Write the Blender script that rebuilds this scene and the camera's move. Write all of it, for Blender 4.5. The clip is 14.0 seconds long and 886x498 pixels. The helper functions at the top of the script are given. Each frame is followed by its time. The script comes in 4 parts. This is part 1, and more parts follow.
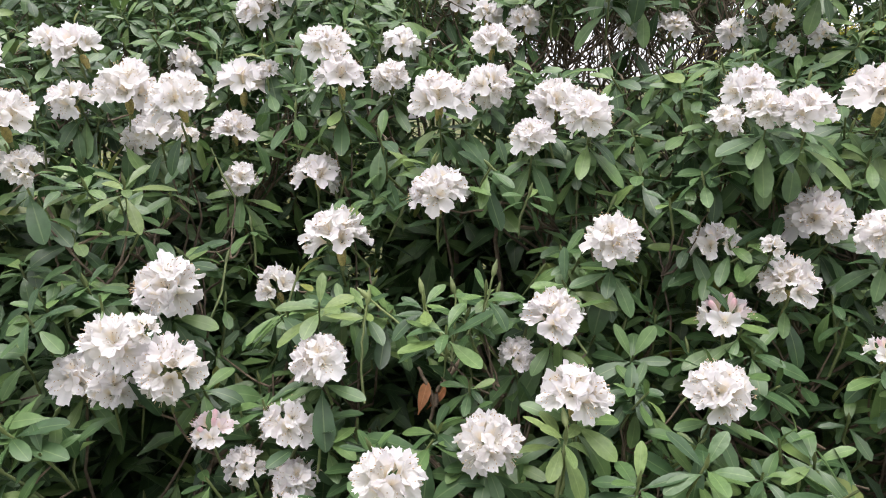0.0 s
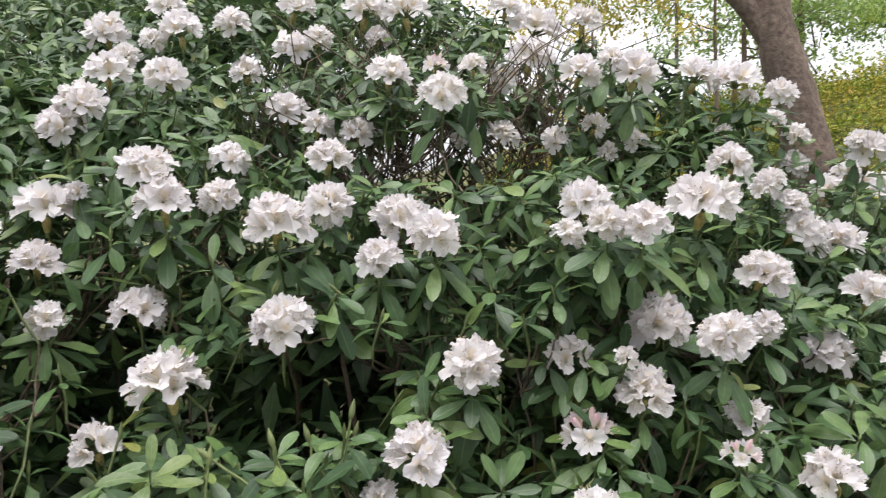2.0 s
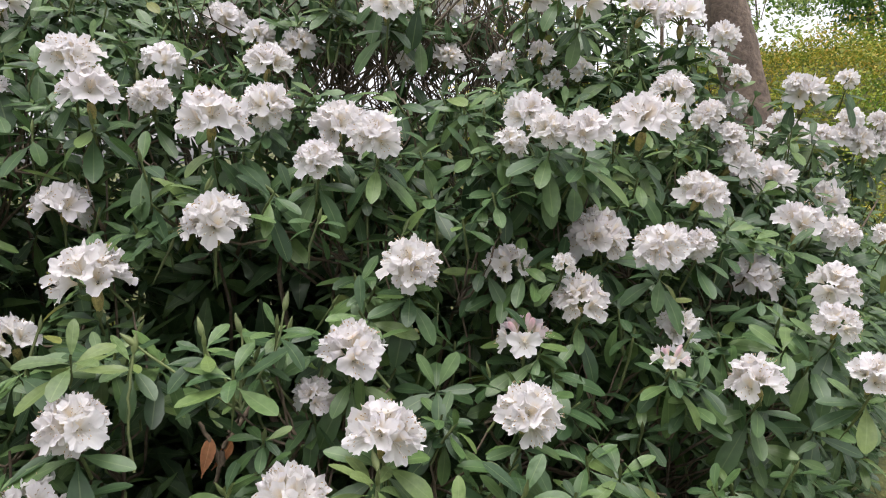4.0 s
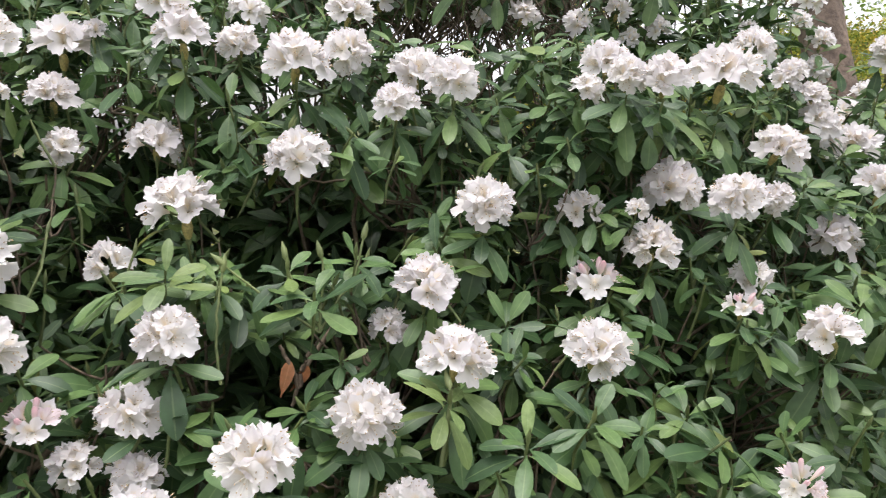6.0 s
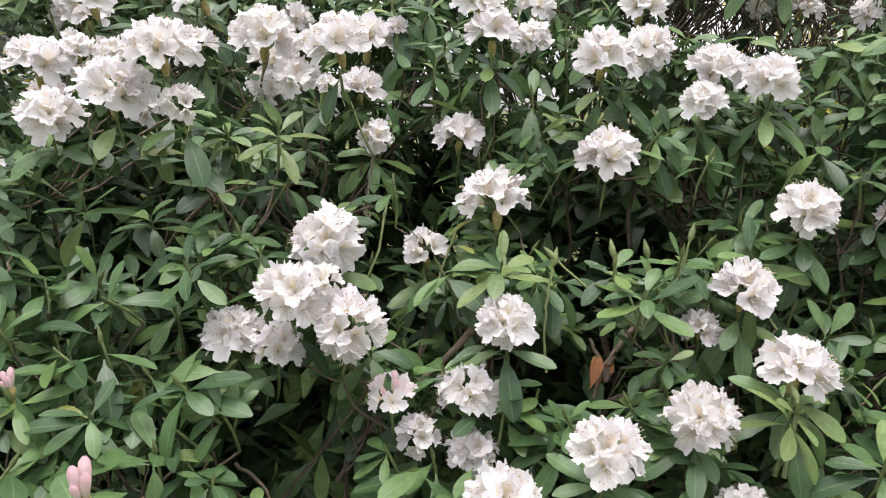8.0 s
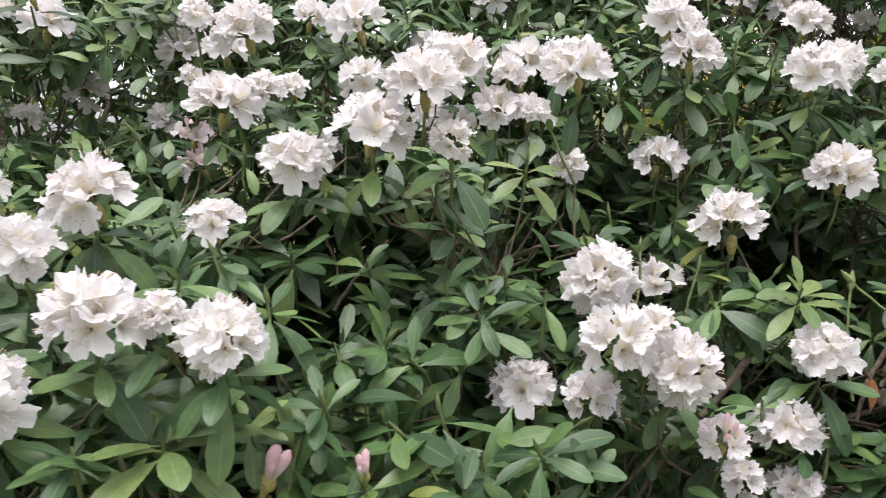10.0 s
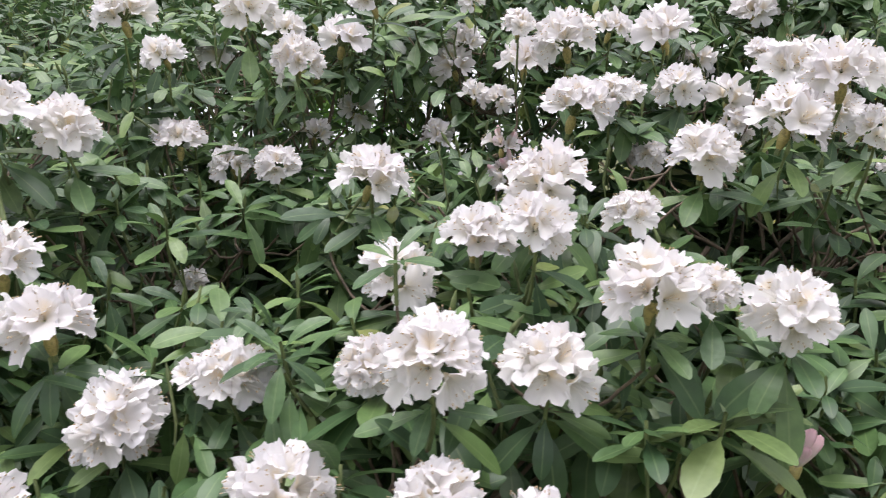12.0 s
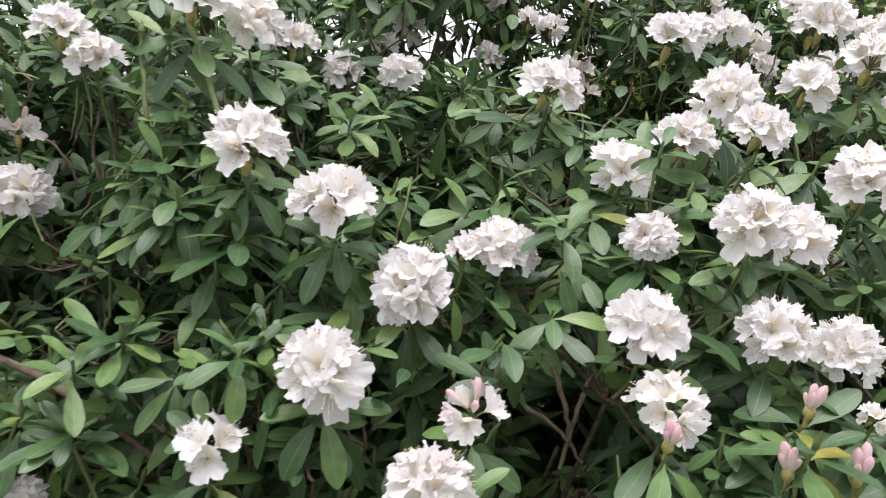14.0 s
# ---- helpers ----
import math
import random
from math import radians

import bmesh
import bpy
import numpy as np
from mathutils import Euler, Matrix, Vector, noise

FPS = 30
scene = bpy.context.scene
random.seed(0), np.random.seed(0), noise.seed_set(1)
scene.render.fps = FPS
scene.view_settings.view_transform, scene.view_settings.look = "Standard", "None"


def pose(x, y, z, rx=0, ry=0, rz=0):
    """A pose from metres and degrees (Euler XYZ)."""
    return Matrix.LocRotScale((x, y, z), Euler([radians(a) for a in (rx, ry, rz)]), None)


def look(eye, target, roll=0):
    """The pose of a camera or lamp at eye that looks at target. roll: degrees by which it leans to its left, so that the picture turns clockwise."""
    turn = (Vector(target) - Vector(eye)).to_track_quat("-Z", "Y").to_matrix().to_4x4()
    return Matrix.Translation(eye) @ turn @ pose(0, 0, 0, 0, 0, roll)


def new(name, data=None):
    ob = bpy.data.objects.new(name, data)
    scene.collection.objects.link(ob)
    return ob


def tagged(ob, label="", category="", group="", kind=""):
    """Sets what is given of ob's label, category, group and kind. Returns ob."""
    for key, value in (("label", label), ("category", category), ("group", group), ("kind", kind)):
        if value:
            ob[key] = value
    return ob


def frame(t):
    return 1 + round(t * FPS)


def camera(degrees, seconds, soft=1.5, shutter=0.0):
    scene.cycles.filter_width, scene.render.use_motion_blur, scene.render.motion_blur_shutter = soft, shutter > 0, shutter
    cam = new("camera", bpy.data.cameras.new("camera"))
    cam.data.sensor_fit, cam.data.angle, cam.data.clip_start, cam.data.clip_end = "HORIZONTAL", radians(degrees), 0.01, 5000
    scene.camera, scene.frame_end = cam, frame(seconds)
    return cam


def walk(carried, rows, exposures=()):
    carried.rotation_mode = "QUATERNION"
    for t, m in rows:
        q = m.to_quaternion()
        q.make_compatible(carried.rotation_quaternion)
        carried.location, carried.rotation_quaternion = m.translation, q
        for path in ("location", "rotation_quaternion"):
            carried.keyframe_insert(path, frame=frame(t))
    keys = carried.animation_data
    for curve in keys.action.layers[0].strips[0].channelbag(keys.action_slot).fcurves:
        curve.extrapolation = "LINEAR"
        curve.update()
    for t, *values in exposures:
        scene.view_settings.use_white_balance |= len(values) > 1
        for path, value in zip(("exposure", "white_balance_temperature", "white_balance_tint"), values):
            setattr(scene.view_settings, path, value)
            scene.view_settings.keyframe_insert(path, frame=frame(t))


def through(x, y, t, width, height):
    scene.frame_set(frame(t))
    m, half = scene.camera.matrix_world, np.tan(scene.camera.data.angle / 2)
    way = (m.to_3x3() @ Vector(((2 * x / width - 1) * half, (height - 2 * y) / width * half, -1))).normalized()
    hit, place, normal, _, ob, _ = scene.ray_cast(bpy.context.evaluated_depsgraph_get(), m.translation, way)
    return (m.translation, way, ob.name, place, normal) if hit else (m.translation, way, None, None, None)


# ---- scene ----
cam = camera(61.5, 14.0, soft=1.0, shutter=0.2)
PATH = [
    (0, (-0.0001, 0.0000, 1.5999), (-0.0003, 1.9696, 1.2526), 0.00),
    (0.5, (-0.0363, 0.0623, 1.6077), (-0.0113, 2.0311, 1.2569), -0.59),
    (1, (-0.0453, 0.1257, 1.6412), (0.0199, 2.1091, 1.3921), -1.92),
    (1.5, (-0.0478, 0.1360, 1.6658), (0.1387, 2.1178, 1.4720), -1.71),
    (2, (-0.0332, 0.1149, 1.6779), (0.4255, 2.0574, 1.5490), -2.15),
    (2.5, (-0.0119, 0.1106, 1.6800), (0.5782, 2.0196, 1.5950), -2.01),
    (3, (-0.0025, 0.1213, 1.6502), (0.6104, 2.0227, 1.5560), -1.62),
    (3.5, (-0.0081, 0.1239, 1.6011), (0.6037, 2.0214, 1.4430), -0.81),
    (3.7, (-0.0167, 0.1256, 1.5788), (0.5918, 2.0202, 1.3784), -0.39),
    (5.8, (-0.0507, 0.0982, 1.4681), (0.4377, 2.0171, 1.1867), 1.01),
    (6, (-0.0625, 0.0898, 1.4664), (0.3802, 2.0197, 1.1848), 1.10),
    (6.5, (-0.1157, 0.0639, 1.4616), (0.1101, 2.0284, 1.1621), 0.86),
    (7, (-0.1689, 0.0521, 1.4695), (-0.1277, 2.0261, 1.1507), 0.60),
    (7.5, (-0.2681, 0.0501, 1.4828), (-0.3044, 2.0204, 1.1412), 0.88),
    (7.7, (-0.3075, 0.0629, 1.4849), (-0.3216, 2.0334, 1.1431), 1.50),
    (9.8, (-0.9636, 0.2567, 1.4856), (-0.7569, 2.2290, 1.2261), 0.50),
    (10, (-1.0339, 0.2337, 1.4929), (-0.8058, 2.2008, 1.2129), -0.27),
    (10.5, (-1.1917, 0.2369, 1.4850), (-1.0442, 2.2131, 1.2152), -1.26),
    (11, (-1.3420, 0.2934, 1.4672), (-1.0901, 2.2646, 1.2417), -1.34),
    (11.5, (-1.4853, 0.3047, 1.4404), (-1.3798, 2.2954, 1.2799), -1.25),
    (12, (-1.6595, 0.2908, 1.4059), (-1.5710, 2.2825, 1.2467), -0.53),
    (12.5, (-1.8278, 0.2636, 1.4006), (-1.6712, 2.2430, 1.1611), -0.71),
    (13, (-1.9541, 0.2982, 1.3675), (-1.6066, 2.2496, 1.1005), 0.07),
    (13.5, (-2.1398, 0.3045, 1.3326), (-1.6190, 2.2131, 1.0395), 1.85),
    (14, (-2.3578, 0.2066, 1.3375), (-1.8022, 2.1010, 1.0178), 2.50),
]
EXPOSURES = [(0, 1.37, 6450, 15.5), (1.5, 1.24, 6450, 15.5), (2.2, 1.04, 6450, 15.5), (3.0, 0.89, 6450, 15.5), (3.7, 0.96, 6450, 15.5), (5.8, 1.28, 6450, 15.5), (7.0, 1.34, 6450, 15.5), (10.0, 1.27, 6450, 15.5), (11.5, 1.19, 6300, 17.5), (13, 1.19, 6300, 17.5), (14, 1.32, 6400, 15)]
walk(cam, [(t, look(eye, target, roll)) for t, eye, target, roll in PATH], EXPOSURES)

# ------------------------------------------------------------------ light
world = bpy.data.worlds.new("sky")
scene.world = world
world.use_nodes = True
wn = world.node_tree
sky = wn.nodes.new("ShaderNodeTexSky")
sky.sky_type, sky.sun_disc = "NISHITA", False
SUN_ELEV, SUN_AZ = 84.0, 200.0
sky.sun_elevation, sky.sun_rotation = radians(SUN_ELEV), radians(SUN_AZ)
sky.dust_density, sky.ozone_density = 3.0, 1.0
pale = wn.nodes.new("ShaderNodeHueSaturation")
pale.inputs["Saturation"].default_value = 0.16
wn.links.new(sky.outputs[0], pale.inputs["Color"])
wn.links.new(pale.outputs[0], wn.nodes["Background"].inputs[0])
wn.nodes["Background"].inputs[1].default_value = 0.15
sun = new("sun", bpy.data.lights.new("sun", "SUN"))
sun.data.energy, sun.data.angle, sun.data.color = 1.65, radians(50), (1.0, 0.97, 0.93)
a, e = radians(SUN_AZ), radians(SUN_ELEV)
sun.matrix_world = look((0, 0, 0), (-math.sin(a) * math.cos(e), -math.cos(a) * math.cos(e), -math.sin(e)))

# -------------------------------------------------------------- materials


def material(name, rough=0.6):
    m = bpy.data.materials.new(name)
    m.use_nodes = True
    b = m.node_tree.nodes["Principled BSDF"]
    b.inputs["Roughness"].default_value = rough
    return m, m.node_tree.nodes, m.node_tree.links, b


def ramp(nodes, stops):
    r = nodes.new("ShaderNodeValToRGB")
    while len(r.color_ramp.elements) < len(stops):
        r.color_ramp.elements.new(0.5)
    for el, (at, c) in zip(r.color_ramp.elements, stops):
        el.position, el.color = at, (*c, 1)
    return r


def mix_rgb(nodes, links, fac, one, two, kind="MIX"):
    n = nodes.new("ShaderNodeMix")
    n.data_type, n.blend_type = "RGBA", kind
    for socket, value in ((n.inputs["Factor"], fac), (n.inputs["A"], one), (n.inputs["B"], two)):
        if isinstance(value, (int, float)):
            socket.default_value = value
        elif isinstance(value, tuple):
            socket.default_value = (*value, 1)
        else:
            links.new(value, socket)
    return n.outputs["Result"]


def noise_tex(nodes, links, scale, detail=4.0, coords="Object"):
    c = nodes.new("ShaderNodeTexCoord")
    n = nodes.new("ShaderNodeTexNoise")
    n.inputs["Scale"].default_value, n.inputs["Detail"].default_value = scale, detail
    links.new(c.outputs[coords], n.inputs["Vector"])
    return n


def thin_sheet(nodes, links, bsdf, colour, amount):
    """Lets some light pass through a leaf or a petal."""
    tr = nodes.new("ShaderNodeBsdfTranslucent")
    links.new(colour, tr.inputs["Color"])
    mx = nodes.new("ShaderNodeMixShader")
    mx.inputs[0].default_value = amount
    links.new(bsdf.outputs[0], mx.inputs[1])
    links.new(tr.outputs[0], mx.inputs[2])
    out = next(n for n in nodes if n.bl_idname == "ShaderNodeOutputMaterial")
    links.new(mx.outputs[0], out.inputs[0])


def leaf_material(name, stops, per_object, rib=(0.22, 0.29, 0.12), rough=0.42, through=0.2, patch=None):
    m, nodes, links, b = material(name, rough)
    b.inputs["Specular IOR Level"].default_value = 0.38
    if per_object:
        rnd = nodes.new("ShaderNodeObjectInfo").outputs["Random"]
    else:
        rnd = nodes.new("ShaderNodeNewGeometry").outputs["Random Per Island"]
    base = ramp(nodes, stops)
    links.new(rnd, base.inputs[0])
    uv = nodes.new("ShaderNodeUVMap")
    sep = nodes.new("ShaderNodeSeparateXYZ")
    links.new(uv.outputs[0], sep.inputs[0])
    # midrib: a pale line along the middle
    off = nodes.new("ShaderNodeMath")
    off.operation = "SUBTRACT"
    off.inputs[1].default_value = 0.5
    links.new(sep.outputs["X"], off.inputs[0])
    ab = nodes.new("ShaderNodeMath")
    ab.operation = "ABSOLUTE"
    links.new(off.outputs[0], ab.inputs[0])
    line = ramp(nodes, [(0.0, (1, 1, 1)), (0.02, (0.75, 0.75, 0.75)), (0.05, (0, 0, 0))])
    links.new(ab.outputs[0], line.inputs[0])
    mottle = noise_tex(nodes, links, 7 if per_object else 45, 3)
    mr = ramp(nodes, [(0.3, (0.78, 0.8, 0.72)), (0.7, (1.18, 1.14, 1.1))])
    links.new(mottle.outputs[0], mr.inputs[0])
    col = mix_rgb(nodes, links, 1.0, base.outputs[0], mr.outputs[0], "MULTIPLY")
    weak = nodes.new("ShaderNodeMath")
    weak.operation = "MULTIPLY"
    weak.inputs[1].default_value = 0.3
    links.new(line.outputs[0], weak.inputs[0])
    col = mix_rgb(nodes, links, weak.outputs[0], col, rib)
    if patch:
        wide = ramp(nodes, [(0.32, patch[1]), (0.68, patch[2])])
        links.new(noise_tex(nodes, links, patch[0], 3).outputs[0], wide.inputs[0])
        col = mix_rgb(nodes, links, 1.0, col, wide.outputs[0], "MULTIPLY")
    links.new(col, b.inputs["Base Color"])
    dent = nodes.new("ShaderNodeBump")
    dent.inputs["Strength"].default_value, dent.inputs["Distance"].default_value = 0.2, 0.012 if per_object else 0.003
    links.new(noise_tex(nodes, links, 4 if per_object else 38, 2).outputs[0], dent.inputs["Height"])
    links.new(dent.outputs[0], b.inputs["Normal"])
    thin_sheet(nodes, links, b, col, through)
    return m


GREENS = [(0.0, (0.029, 0.063, 0.027)), (0.35, (0.047, 0.096, 0.037)), (0.65, (0.069, 0.130, 0.046)),
          (0.9, (0.099, 0.168, 0.055)), (0.985, (0.128, 0.193, 0.061)), (1.0, (0.160, 0.180, 0.045))]
LEAF = leaf_material("leaf_green", GREENS, True)
YOUNG = leaf_material("leaf_young", [(0.0, (0.075, 0.125, 0.045)), (0.5, (0.105, 0.16, 0.053)), (1.0, (0.14, 0.195, 0.065))], True)
YELLOW = leaf_material("leaf_yellowing", [(0.0, (0.17, 0.18, 0.04)), (0.5, (0.24, 0.22, 0.045)), (1.0, (0.15, 0.18, 0.045))], True)
FOLIAGE = leaf_material("foliage_green", GREENS, False)


def petal_material(name, throat, middle, rim, flare):
    m, nodes, links, b = material(name, 0.55)
    uv = nodes.new("ShaderNodeUVMap")
    sep = nodes.new("ShaderNodeSeparateXYZ")
    links.new(uv.outputs[0], sep.inputs[0])
    r = ramp(nodes, [(0.0, throat), (0.52, middle), (1.0, rim)])
    links.new(sep.outputs["Y"], r.inputs[0])
    # yellow-green flecks on the upper lobe
    lobe = ramp(nodes, [(0.0, (1, 1, 1)), (0.09, (0.5, 0.5, 0.5)), (0.13, (0, 0, 0)), (0.87, (0, 0, 0)), (0.91, (0.5, 0.5, 0.5)), (1.0, (1, 1, 1))])
    links.new(sep.outputs["X"], lobe.inputs[0])
    deep = ramp(nodes, [(0.1, (0.4, 0.4, 0.4)), (0.35, (1, 1, 1)), (0.68, (0.5, 0.5, 0.5)), (0.8, (0, 0, 0))])
    links.new(sep.outputs["Y"], deep.inputs[0])
    spots = noise_tex(nodes, links, 420, 2)
    sp = ramp(nodes, [(0.38, (0.25, 0.25, 0.25)), (0.62, (1, 1, 1))])
    links.new(spots.outputs[0], sp.inputs[0])
    f1 = mix_rgb(nodes, links, 1.0, lobe.outputs[0], deep.outputs[0], "MULTIPLY")
    f2 = mix_rgb(nodes, links, 1.0, f1, sp.outputs[0], "MULTIPLY")
    col = mix_rgb(nodes, links, f2, r.outputs[0], flare)
    info = nodes.new("ShaderNodeObjectInfo")
    tint = ramp(nodes, [(0.0, (0.985, 0.96, 0.97)), (0.5, (1, 1, 1)), (1.0, (0.99, 0.975, 0.95))])
    links.new(info.outputs["Random"], tint.inputs[0])
    col = mix_rgb(nodes, links, 1.0, col, tint.outputs[0], "MULTIPLY")
    links.new(col, b.inputs["Base Color"])
    crease = noise_tex(nodes, links, 160, 3)
    bump = nodes.new("ShaderNodeBump")
    bump.inputs["Strength"].default_value, bump.inputs["Distance"].default_value = 0.12, 0.0015
    links.new(crease.outputs[0], bump.inputs["Height"])
    links.new(bump.outputs[0], b.inputs["Normal"])
    b.inputs["Specular IOR Level"].default_value = 0.2
    thin_sheet(nodes, links, b, col, 0.5)
    return m


PETAL = petal_material("petal_white", (0.75, 0.69, 0.53), (0.785, 0.765, 0.745), (0.785, 0.77, 0.785), (0.76, 0.59, 0.31))
BLUSH = petal_material("petal_blush", (0.72, 0.6, 0.48), (0.80, 0.72, 0.74), (0.80, 0.68, 0.73), (0.72, 0.5, 0.2))
PINK = petal_material("bud_pink", (0.66, 0.62, 0.42), (0.77, 0.69, 0.67), (0.76, 0.53, 0.58), (0.76, 0.58, 0.61))


def plain(name, dark, light, scale, rough=0.8, bump_by=0.5, dist=0.01):
    m, nodes, links, b = material(name, rough)
    n1, n2 = noise_tex(nodes, links, scale, 6), noise_tex(nodes, links, scale * 0.13, 3)
    r = ramp(nodes, [(0.3, dark), (0.7, light)])
    links.new(n1.outputs[0], r.inputs[0])
    r2 = ramp(nodes, [(0.35, (0.7, 0.7, 0.7)), (0.65, (1.2, 1.2, 1.2))])
    links.new(n2.outputs[0], r2.inputs[0])
    links.new(mix_rgb(nodes, links, 1.0, r.outputs[0], r2.outputs[0], "MULTIPLY"), b.inputs["Base Color"])
    bump = nodes.new("ShaderNodeBump")
    bump.inputs["Strength"].default_value, bump.inputs["Distance"].default_value = bump_by, dist
    links.new(n1.outputs[0], bump.inputs["Height"])
    links.new(bump.outputs[0], b.inputs["Normal"])
    return m


STEM = plain("young_stem", (0.075, 0.105, 0.035), (0.15, 0.18, 0.065), 60, 0.6, 0.3, 0.002)
TWIG = plain("twig_bark", (0.06, 0.045, 0.03), (0.16, 0.12, 0.08), 70, 0.85, 0.6, 0.003)
BARK = plain("tree_bark", (0.11, 0.082, 0.066), (0.235, 0.175, 0.135), 34, 0.9, 1.0, 0.012)
EARTH = plain("grassy_earth", (0.035, 0.045, 0.014), (0.11, 0.115, 0.03), 14.0, 0.95, 0.8, 0.05)
SCALE_BUD = plain("bud_scale", (0.20, 0.22, 0.06), (0.42, 0.30, 0.12), 90, 0.6, 0.2, 0.001)
DRY = leaf_material("dry_leaf", [(0.0, (0.20, 0.08, 0.03)), (1.0, (0.28, 0.12, 0.05))], True, rib=(0.5, 0.3, 0.15), rough=0.6)
# bank leaves: sunshine on the slope is put into the bright yellow-green
SUNLIT_BANKLEAF = leaf_material("sunlit_bank_foliage", [(0.0, (0.10, 0.16, 0.025)), (0.45, (0.22, 0.28, 0.035)), (0.8, (0.38, 0.38, 0.05)), (1.0, (0.44, 0.32, 0.09))], False, rough=0.6, through=0.3, patch=(0.7, (0.6, 0.85, 0.6), (1.35, 1.05, 1.0)))
TREELEAF = leaf_material("tree_foliage", [(0.0, (0.045, 0.12, 0.03)), (0.5, (0.09, 0.21, 0.045)), (1.0, (0.2, 0.33, 0.08))], False, rough=0.55, through=0.4, patch=(0.8, (0.6, 0.75, 0.8), (1.4, 1.3, 1.0)))
# far tree leaves lightened in colour to carry the glow of backlight
BACKLIT_LEAF = leaf_material("backlit_foliage", [(0.0, (0.20, 0.33, 0.10)), (0.5, (0.34, 0.47, 0.17)), (1.0, (0.50, 0.60, 0.30))], False, rough=0.5, through=0.55, patch=(0.8, (0.75, 0.85, 0.95), (1.4, 1.3, 0.9)))
# golden leaves, their colour raised in place of sun from behind
SUNLIT_GOLDLEAF = leaf_material("sunlit_gold_foliage", [(0.0, (0.3, 0.28, 0.06)), (0.5, (0.58, 0.48, 0.10)), (1.0, (0.72, 0.62, 0.24))], False, rough=0.6, through=0.5)

# ---------------------------------------------------------- mesh building


def mesh_of(name, verts, quads, uvs=None, mats=(), smooth=True, mat_index=None):
    """A mesh from arrays: (n, 3) places, (m, 4) corners, (n, 2) texture places."""
    verts, quads = np.asarray(verts, np.float32), np.asarray(quads, np.int32)
    me = bpy.data.meshes.new(name)
    me.vertices.add(len(verts))
    me.vertices.foreach_set("co", verts.ravel())
    me.loops.add(quads.size)
    me.loops.foreach_set("vertex_index", quads.ravel())
    me.polygons.add(len(quads))
    me.polygons.foreach_set("loop_start", np.arange(0, quads.size, 4, dtype=np.int32))
    if uvs is not None:
        layer = me.uv_layers.new(name="UVMap")
        layer.data.foreach_set("uv", np.asarray(uvs, np.float32)[quads.ravel()].ravel())
    for m in mats:
        me.materials.append(m)
    if mat_index is not None:
        me.polygons.foreach_set("material_index", np.asarray(mat_index, np.int32))
    me.polygons.foreach_set("use_smooth", np.full(len(quads), smooth, dtype=bool))
    me.update(calc_edges=True)
    me.validate()
    return me


def part(name, me, parent, label="", m=None):
    ob = new(name, me)
    ob.parent = parent
    if m is not None:
        ob.matrix_local = m
    if label:
        ob["label"] = label
    return ob


def tube(points, radii, sides=6):
    """Rings of a tube along points: places and quads."""
    pts, radii = np.asarray(points, float), np.asarray(radii, float)
    d = np.gradient(pts, axis=0)
    d /= np.linalg.norm(d, axis=1)[:, None] + 1e-9
    ref = np.where(np.abs(d[:, 2:3]) > 0.9, [[1.0, 0, 0]], [[0, 0, 1.0]])
    u = np.cross(d, ref)
    u /= np.linalg.norm(u, axis=1)[:, None] + 1e-9
    v = np.cross(d, u)
    ang = np.arange(sides) * 2 * np.pi / sides
    ring = np.cos(ang)[None, :, None] * u[:, None] + np.sin(ang)[None, :, None] * v[:, None]
    verts = (pts[:, None] + ring * radii[:, None, None]).reshape(-1, 3)
    i, j = np.meshgrid(np.arange(len(pts) - 1), np.arange(sides), indexing="ij")
    k = (j + 1) % sides
    quads = np.stack([i * sides + j, i * sides + k, (i + 1) * sides + k, (i + 1) * sides + j], -1).reshape(-1, 4)
    return verts, quads


def joined(pieces):
    """Several (places, quads) as one."""
    vs, qs, n = [], [], 0
    for v, q in pieces:
        vs.append(v)
        qs.append(q + n)
        n += len(v)
    return np.concatenate(vs), np.concatenate(qs)


def grid_quads(rows, cols):
    i, j = np.meshgrid(np.arange(rows - 1), np.arange(cols - 1), indexing="ij")
    return np.stack([i * cols + j, i * cols + j + 1, (i + 1) * cols + j + 1, (i + 1) * cols + j], -1).reshape(-1, 4)


rng = np.random.default_rng(11)


def leaf_shape(bend, fold, twist, wide, t):
    """A leathery oblong leaf of length 1 along x, with a stalk and a blunt tip, folded along its midrib."""
    t = np.array(t)
    u = np.clip((t - 0.09) / 0.91, 0, 1)
    w = wide * np.maximum(1.6 * u ** 0.75 * np.maximum(1 - u ** 2.6, 0) ** 0.68, 0.07)
    w[-1] = 0.02
    x = np.r_[0, np.cumsum(np.cos(bend * t[1:]) * np.diff(t))]
    z = np.r_[0, np.cumsum(-np.sin(bend * t[1:]) * np.diff(t))]
    verts, uvs = [], []
    for k in range(len(t)):
        for s in (-1.0, 0.0, 1.0):
            verts.append((x[k], s * w[k], z[k] + abs(s) * w[k] * fold + twist * t[k] * s * w[k]))
            uvs.append((0.5 + 0.5 * s, t[k]))
    return np.array(verts), grid_quads(len(t), 3), np.array(uvs)


